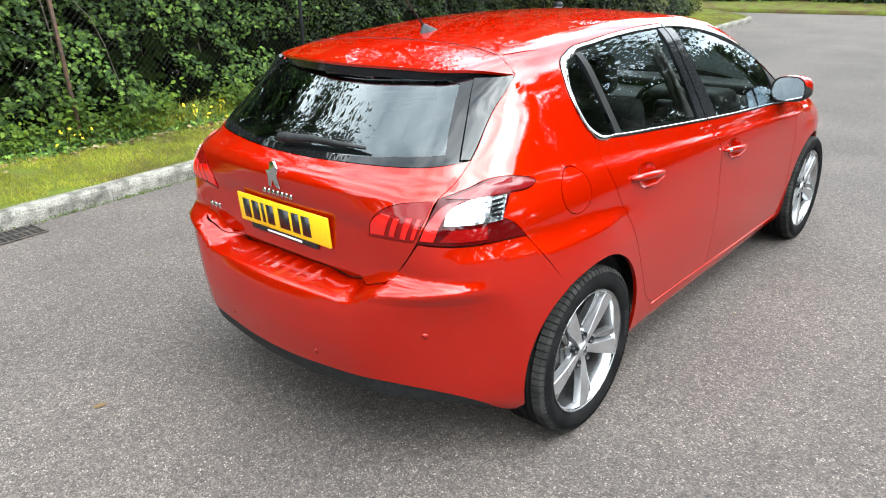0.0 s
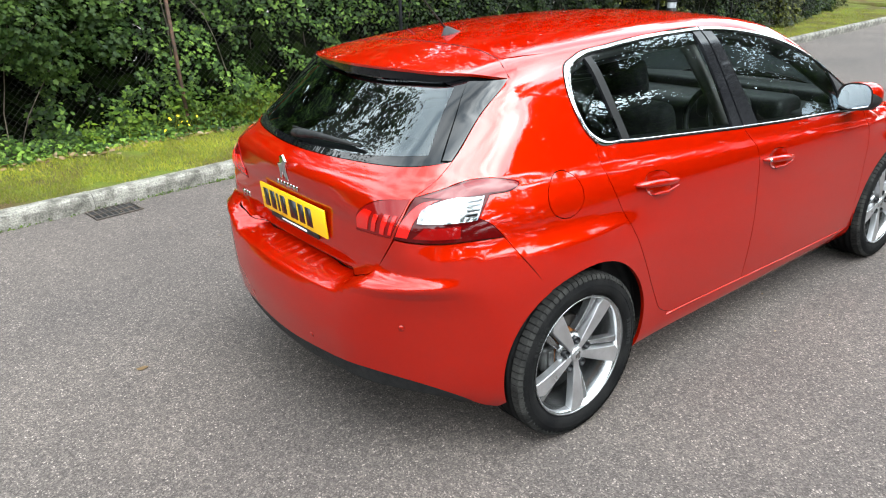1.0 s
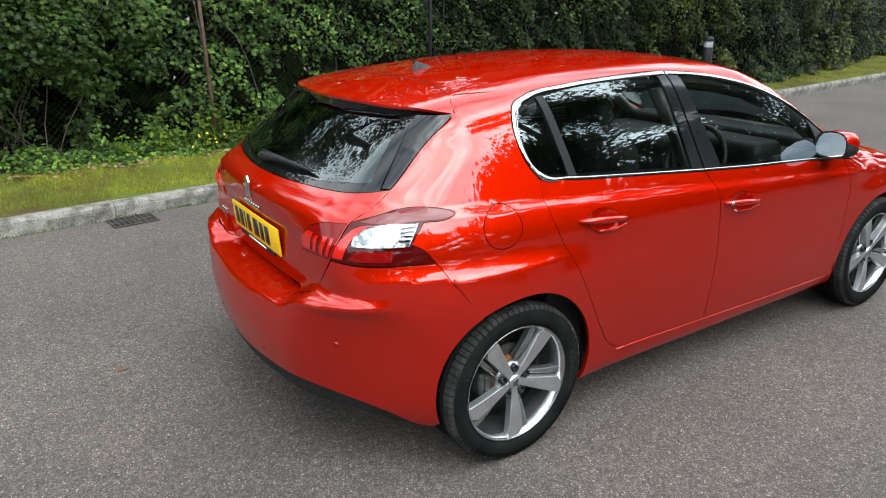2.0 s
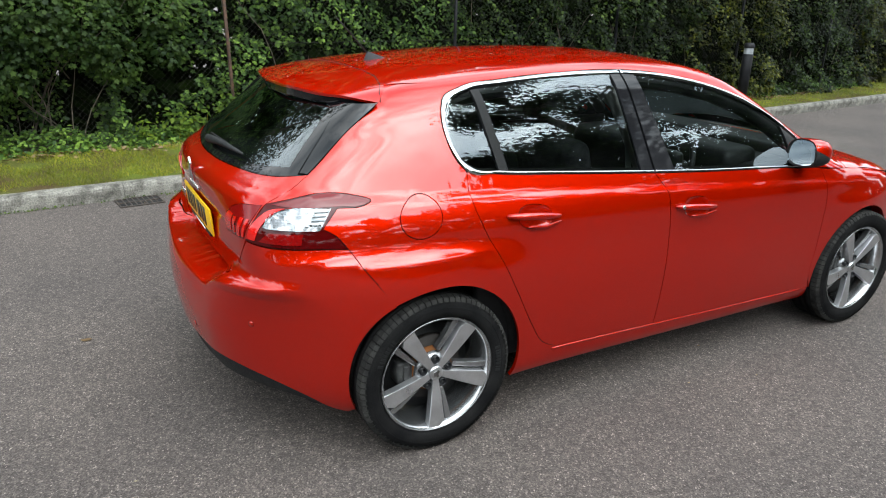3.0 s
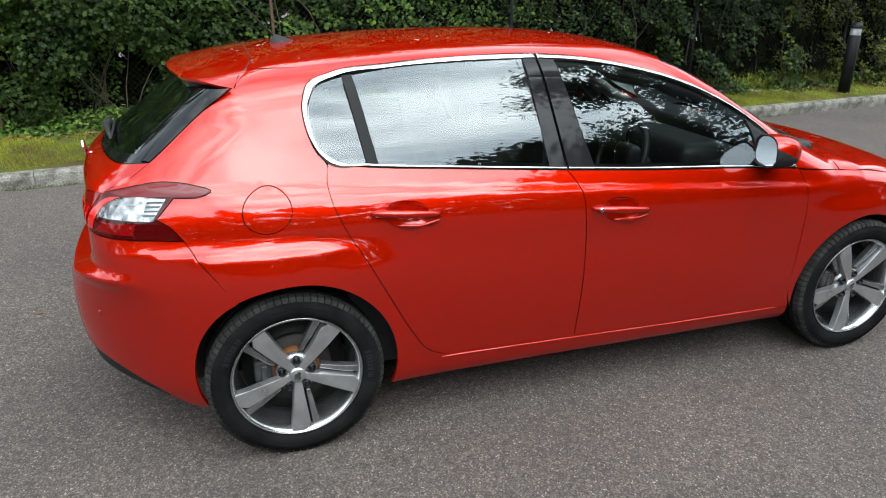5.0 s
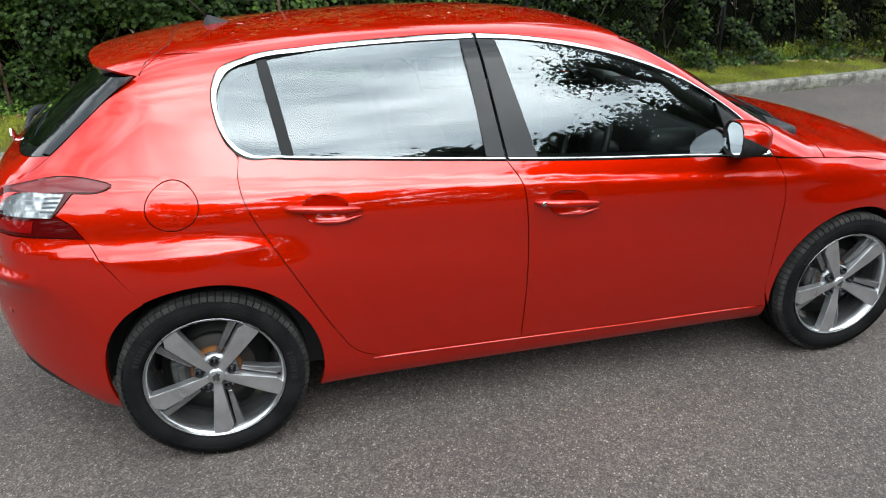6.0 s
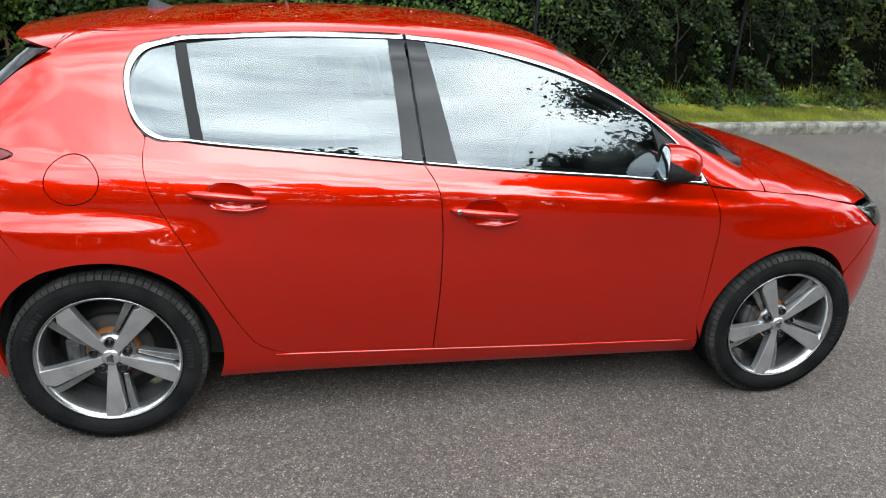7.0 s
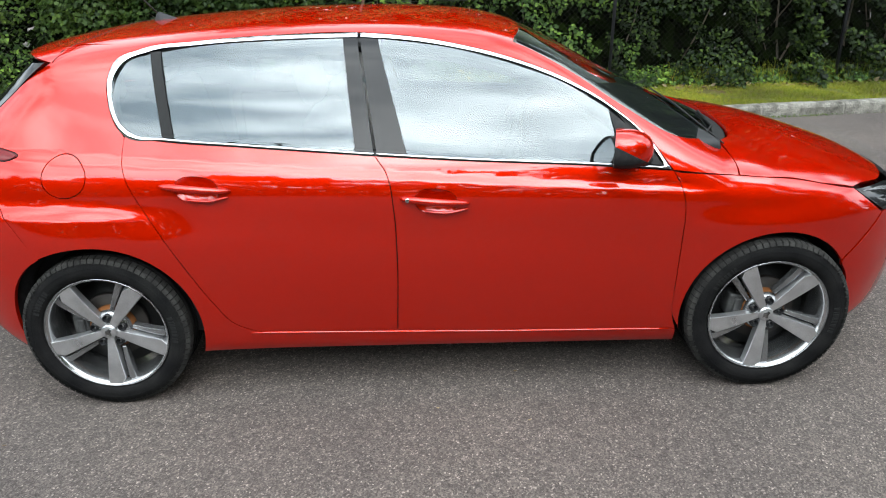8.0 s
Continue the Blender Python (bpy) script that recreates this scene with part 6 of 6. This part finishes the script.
def fence():
    f = tagged(new("wire_fence"), "weathered chain-link fence with rusty posts before the hedge", "fence")
    x0, x1, h, p = -8.0, 19.5, 2.05, 0.062
    verts, faces = [], []

    def wire(a, b, r=0.0012):
        a, b = np.array(a), np.array(b)
        d = (b - a) / np.linalg.norm(b - a)
        s = np.cross(d, [0, 1, 0])
        s /= np.linalg.norm(s)
        t = np.cross(d, s)
        k = len(verts)
        for q in (a, b):
            for ang in (0, 2.094, 4.189):
                verts.append(tuple(q + r * (s * math.cos(ang) + t * math.sin(ang))))
        for i in range(3):
            faces.append((k + i, k + (i + 1) % 3, k + 3 + (i + 1) % 3, k + 3 + i))

    def at(x, z):
        x = min(max(x, x0), x1)
        return (x, hedge_y(x) + 0.10 + 0.018 * math.sin(x * 2.1 + z * 1.7), 0.10 + z)
    n = int((x1 - x0 + h) / p)
    for i in range(n):
        for s in (1, -1):
            a = x0 - h + i * p if s > 0 else x0 + i * p
            last = None
            for k in range(5):
                z = h * k / 4
                x = a + z if s > 0 else a - z
                q = at(x, z) if x0 <= x <= x1 else None
                if q and last:
                    wire(last, q)
                last = q
    mesh = raw("wire_mesh", verts, faces, WIRE, f)
    tagged(mesh, "thin diamond wire mesh", kind="stuff")
    for z in (0.12, 1.05, 2.02):
        part("line_wire", tube([at(x, z) for x in np.arange(x0, x1, 0.5)], 0.0022, 4), WIRE, f)
    for k, x in enumerate((-7.6, -4.85, -2.1, 0.62, 3.40, 6.15, 8.9, 11.6, 14.3, 17.0)):
        y = hedge_y(x) + 0.085
        m = pose(x, y, 0.05, 0, -1.2 if k == 3 else 0.8 * math.sin(k * 2.0), 0)
        bm = join(box(-0.015, 0.015, -0.0025, 0.0025, 0, 2.25, 0.001, 1, m), box(-0.015, -0.010, 0.0025, 0.030, 0, 2.25, 0.001, 1, m))
        part("post", bm, RUST if k < 4 else POST_BLACK, f, "rusty angle-iron post" if k < 4 else "dark steel post")


def tree(x, y, height, radius, seed, label, count=9000, size=0.13, low=0.35, mat=MAPLE):
    """Trunk, limbs that fork, and leaf clumps about their ends."""
    rng = np.random.default_rng(seed)
    t = tagged(new("tree"), label, "tree", "trees round the road")
    t.matrix_basis = pose(x, y, GROUND - 0.03)
    r0 = 0.022 * height + 0.03
    spine = wandering((0, 0, 0), (rng.normal(0, 0.04), rng.normal(0, 0.04), 1), height * 0.8, 10, rng, 0.05, 0.25)
    trunk = part("trunk", tube(spine, [r0 * (1.25 if i == 0 else 1 - 0.085 * i) for i in range(11)], 10), BARK, t)
    ends = []
    for k in range(16):
        i = 3 + int(k % 8)
        a = k * 2.4 + rng.uniform(-0.4, 0.4)
        lift_up = 0.35 + 0.08 * (i - 3)
        ln = radius * rng.uniform(0.75, 1.05) * (1.0 - 0.055 * (i - 3))
        path = wandering(spine[i], (math.cos(a), math.sin(a), lift_up), ln, 7, rng, 0.13, 0.04)
        part("limb", tube(path, [r0 * 0.42 * (1 - 0.13 * j) for j in range(8)], 6), BARK, trunk)
        ends += path[2:]
        for _ in range(3):
            j = int(rng.integers(2, 7))
            sub = wandering(path[j], (math.cos(a + rng.normal(0, 0.9)), math.sin(a + rng.normal(0, 0.9)), rng.uniform(-0.1, 0.8)), ln * 0.5, 5, rng, 0.2, 0.02)
            part("branch", tube(sub, [r0 * 0.14 * (1 - 0.16 * q) for q in range(6)], 5), BARK, trunk)
            ends += sub[1:]
    ends = np.array([e for e in ends if e[2] > height * low * 0.7])
    pick = ends[rng.integers(0, len(ends), count)]
    c = pick + rng.normal(0, 1, (count, 3)) * np.array([0.30, 0.30, 0.22]) * radius * 0.36
    face = rng.normal(0, 0.5, (count, 3)) + np.array([0, 0, 0.8])
    leaves("crown", c, face, size, "kite", mat, t, rng)
    return t


KINDS = (("ovate", 0.048, IVY, "dense dark green ivy and bramble behind the fence", 1750), ("lobed", 0.052, IVY, "mid-green bramble thicket behind the wire fence", 1350), ("ovate", 0.056, IVY, "leafy hazel and ivy behind the fence", 1450))
x, k = -9.0, 0
while x < 21:
    w = 2.1 if x < 8 else 3.2
    shape, size, mat, label, per = KINDS[k % 3]
    far = x > 9
    # darker leaves in place of the shade on this stretch
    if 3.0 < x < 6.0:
        mat, label, size = SHADED_BRAMBLE, "bramble and hazel growing through the fence, leaf colour darkened for shade", 0.050
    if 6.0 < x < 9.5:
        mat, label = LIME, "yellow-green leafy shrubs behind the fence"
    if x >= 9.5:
        mat, label = SHADED_BRAMBLE if k % 2 else LIME, "dark mixed shrubs beside the road"
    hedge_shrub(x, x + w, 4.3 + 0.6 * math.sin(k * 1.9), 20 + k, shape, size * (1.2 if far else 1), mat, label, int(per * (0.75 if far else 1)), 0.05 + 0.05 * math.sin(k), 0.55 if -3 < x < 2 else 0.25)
    x += w
    k += 1
maple_bush()
ground_cover()
grass()
fence()
for args in ((-6.5, 7.6, 8.0, 3.2, 1), (-2.2, 7.9, 8.6, 3.3, 2), (2.4, 7.4, 7.4, 3.0, 3), (6.6, 7.8, 8.4, 3.2, 4), (11.0, 8.0, 8.0, 3.2, 5), (15.5, 8.5, 8.5, 3.4, 6)):
    tree(*args, "open-crowned green tree behind the hedge", 16000, 0.11)
for args in ((10.6, -9.3, 19.0, 4.0, 8), (8.3, -9.0, 7.2, 3.1, 11), (6.3, -9.3, 7.3, 2.2, 12), (13.4, -7.6, 13.2, 4.0, 9), (17.8, -8.2, 13.0, 4.2, 10)):
    tree(*args, "spreading green tree across the road", 17000, 0.19, 0.12)
for i in range(10):
    tree(-24 + 5.2 * i, -18.5 + 1.2 * math.sin(i * 2.2), 9.3 + 0.9 * math.sin(i * 1.7) + {5: 0.8, 6: 1.6}.get(i, 0.0), 3.9, 30 + i, "tall green tree in the wood across the road", 8000, 0.40, 0.05)
# unseen trees, added to close the ring that the car reflects
for i in range(5):
    tree(-24 - 2 * (i % 2), -12 + 7.5 * i, 8.0 + math.sin(i * 2.1), 3.4, 50 + i, "tall green tree out of view behind the car, added to close the horizon", 4500, 0.32, 0.1)

for i, (x, y) in enumerate(((29, -10), (33, -3), (34, 5), (32, 12), (22, -15), (28, -16))):
    tree(x, y, 9.5 + math.sin(i * 2.3), 3.8, 70 + i, "tall green tree beyond the end of the road", 6500, 0.40, 0.05)


def far_side():
    """The verge and hedge across the road's end, with unseen shrubs added all round."""
    verts, faces = [], []
    ys = np.arange(-30, 31, 1.5)
    for y in ys:
        for x, z in ((23.2, 0.0), (23.25, 0.10), (23.4, 0.11), (26.5, 0.22), (40.0, 0.3)):
            verts.append((x + 0.006 * y * y * 0.3, y, z))
    for i in range(len(ys) - 1):
        for j in range(4):
            a = i * 5 + j
            faces.append((a, a + 1, a + 6, a + 5))
    tagged(raw("far_verge", verts, faces, TURF, None, "", True), "grass verge across the end of the road", "verge", kind="structure")
    rng = np.random.default_rng(91)
    spots = [(27.5, -24 + 5.5 * i, 1.5, 3.1, 3.2) for i in range(9)]
    # out of view: added to block the bright sky below the crowns
    spots += [(-26 + 5.4 * i, -16.5 + 0.6 * math.sin(i), 3.1, 1.6, 3.4) for i in range(11)]
    spots += [(7.6, -9.4, 2.4, 1.4, 3.4), (12.0, -8.0, 2.6, 1.5, 3.2), (17.0, -9.0, 2.8, 1.5, 2.8), (22.0, -9.5, 2.8, 1.6, 3.0)]
    spots += [(-23.0, -13 + 6.0 * i, 1.6, 3.4, 3.2) for i in range(6)]
    for i, (cx, cy, rx, ry, rz) in enumerate(spots):
        sh = tagged(new("shrub"), "dense dark shrub added round the road to close the horizon", "shrub", "far shrubs")
        sh.matrix_basis = pose(cx, cy, 0.1 if cx > 27 else GROUND - 0.02)
        n = 3200
        u = rng.normal(0, 1, (n, 3))
        u /= np.linalg.norm(u, axis=1, keepdims=True)
        u[:, 2] = np.abs(u[:, 2])
        c = u * np.array([rx, ry, rz]) * (0.75 + 0.32 * rng.random((n, 1)))
        leaves("foliage", c, u + np.array([0, 0, 0.4]), 0.36, "kite", SHADED_BRAMBLE if i % 2 else IVY, sh, rng)
        twigs([(wandering((0, rng.normal(0, 0.6), 0), (rng.normal(0, 0.3), rng.normal(0, 0.3), 1), 2.4, 6, rng), 0.05) for _ in range(4)], BARK, sh)


far_side()
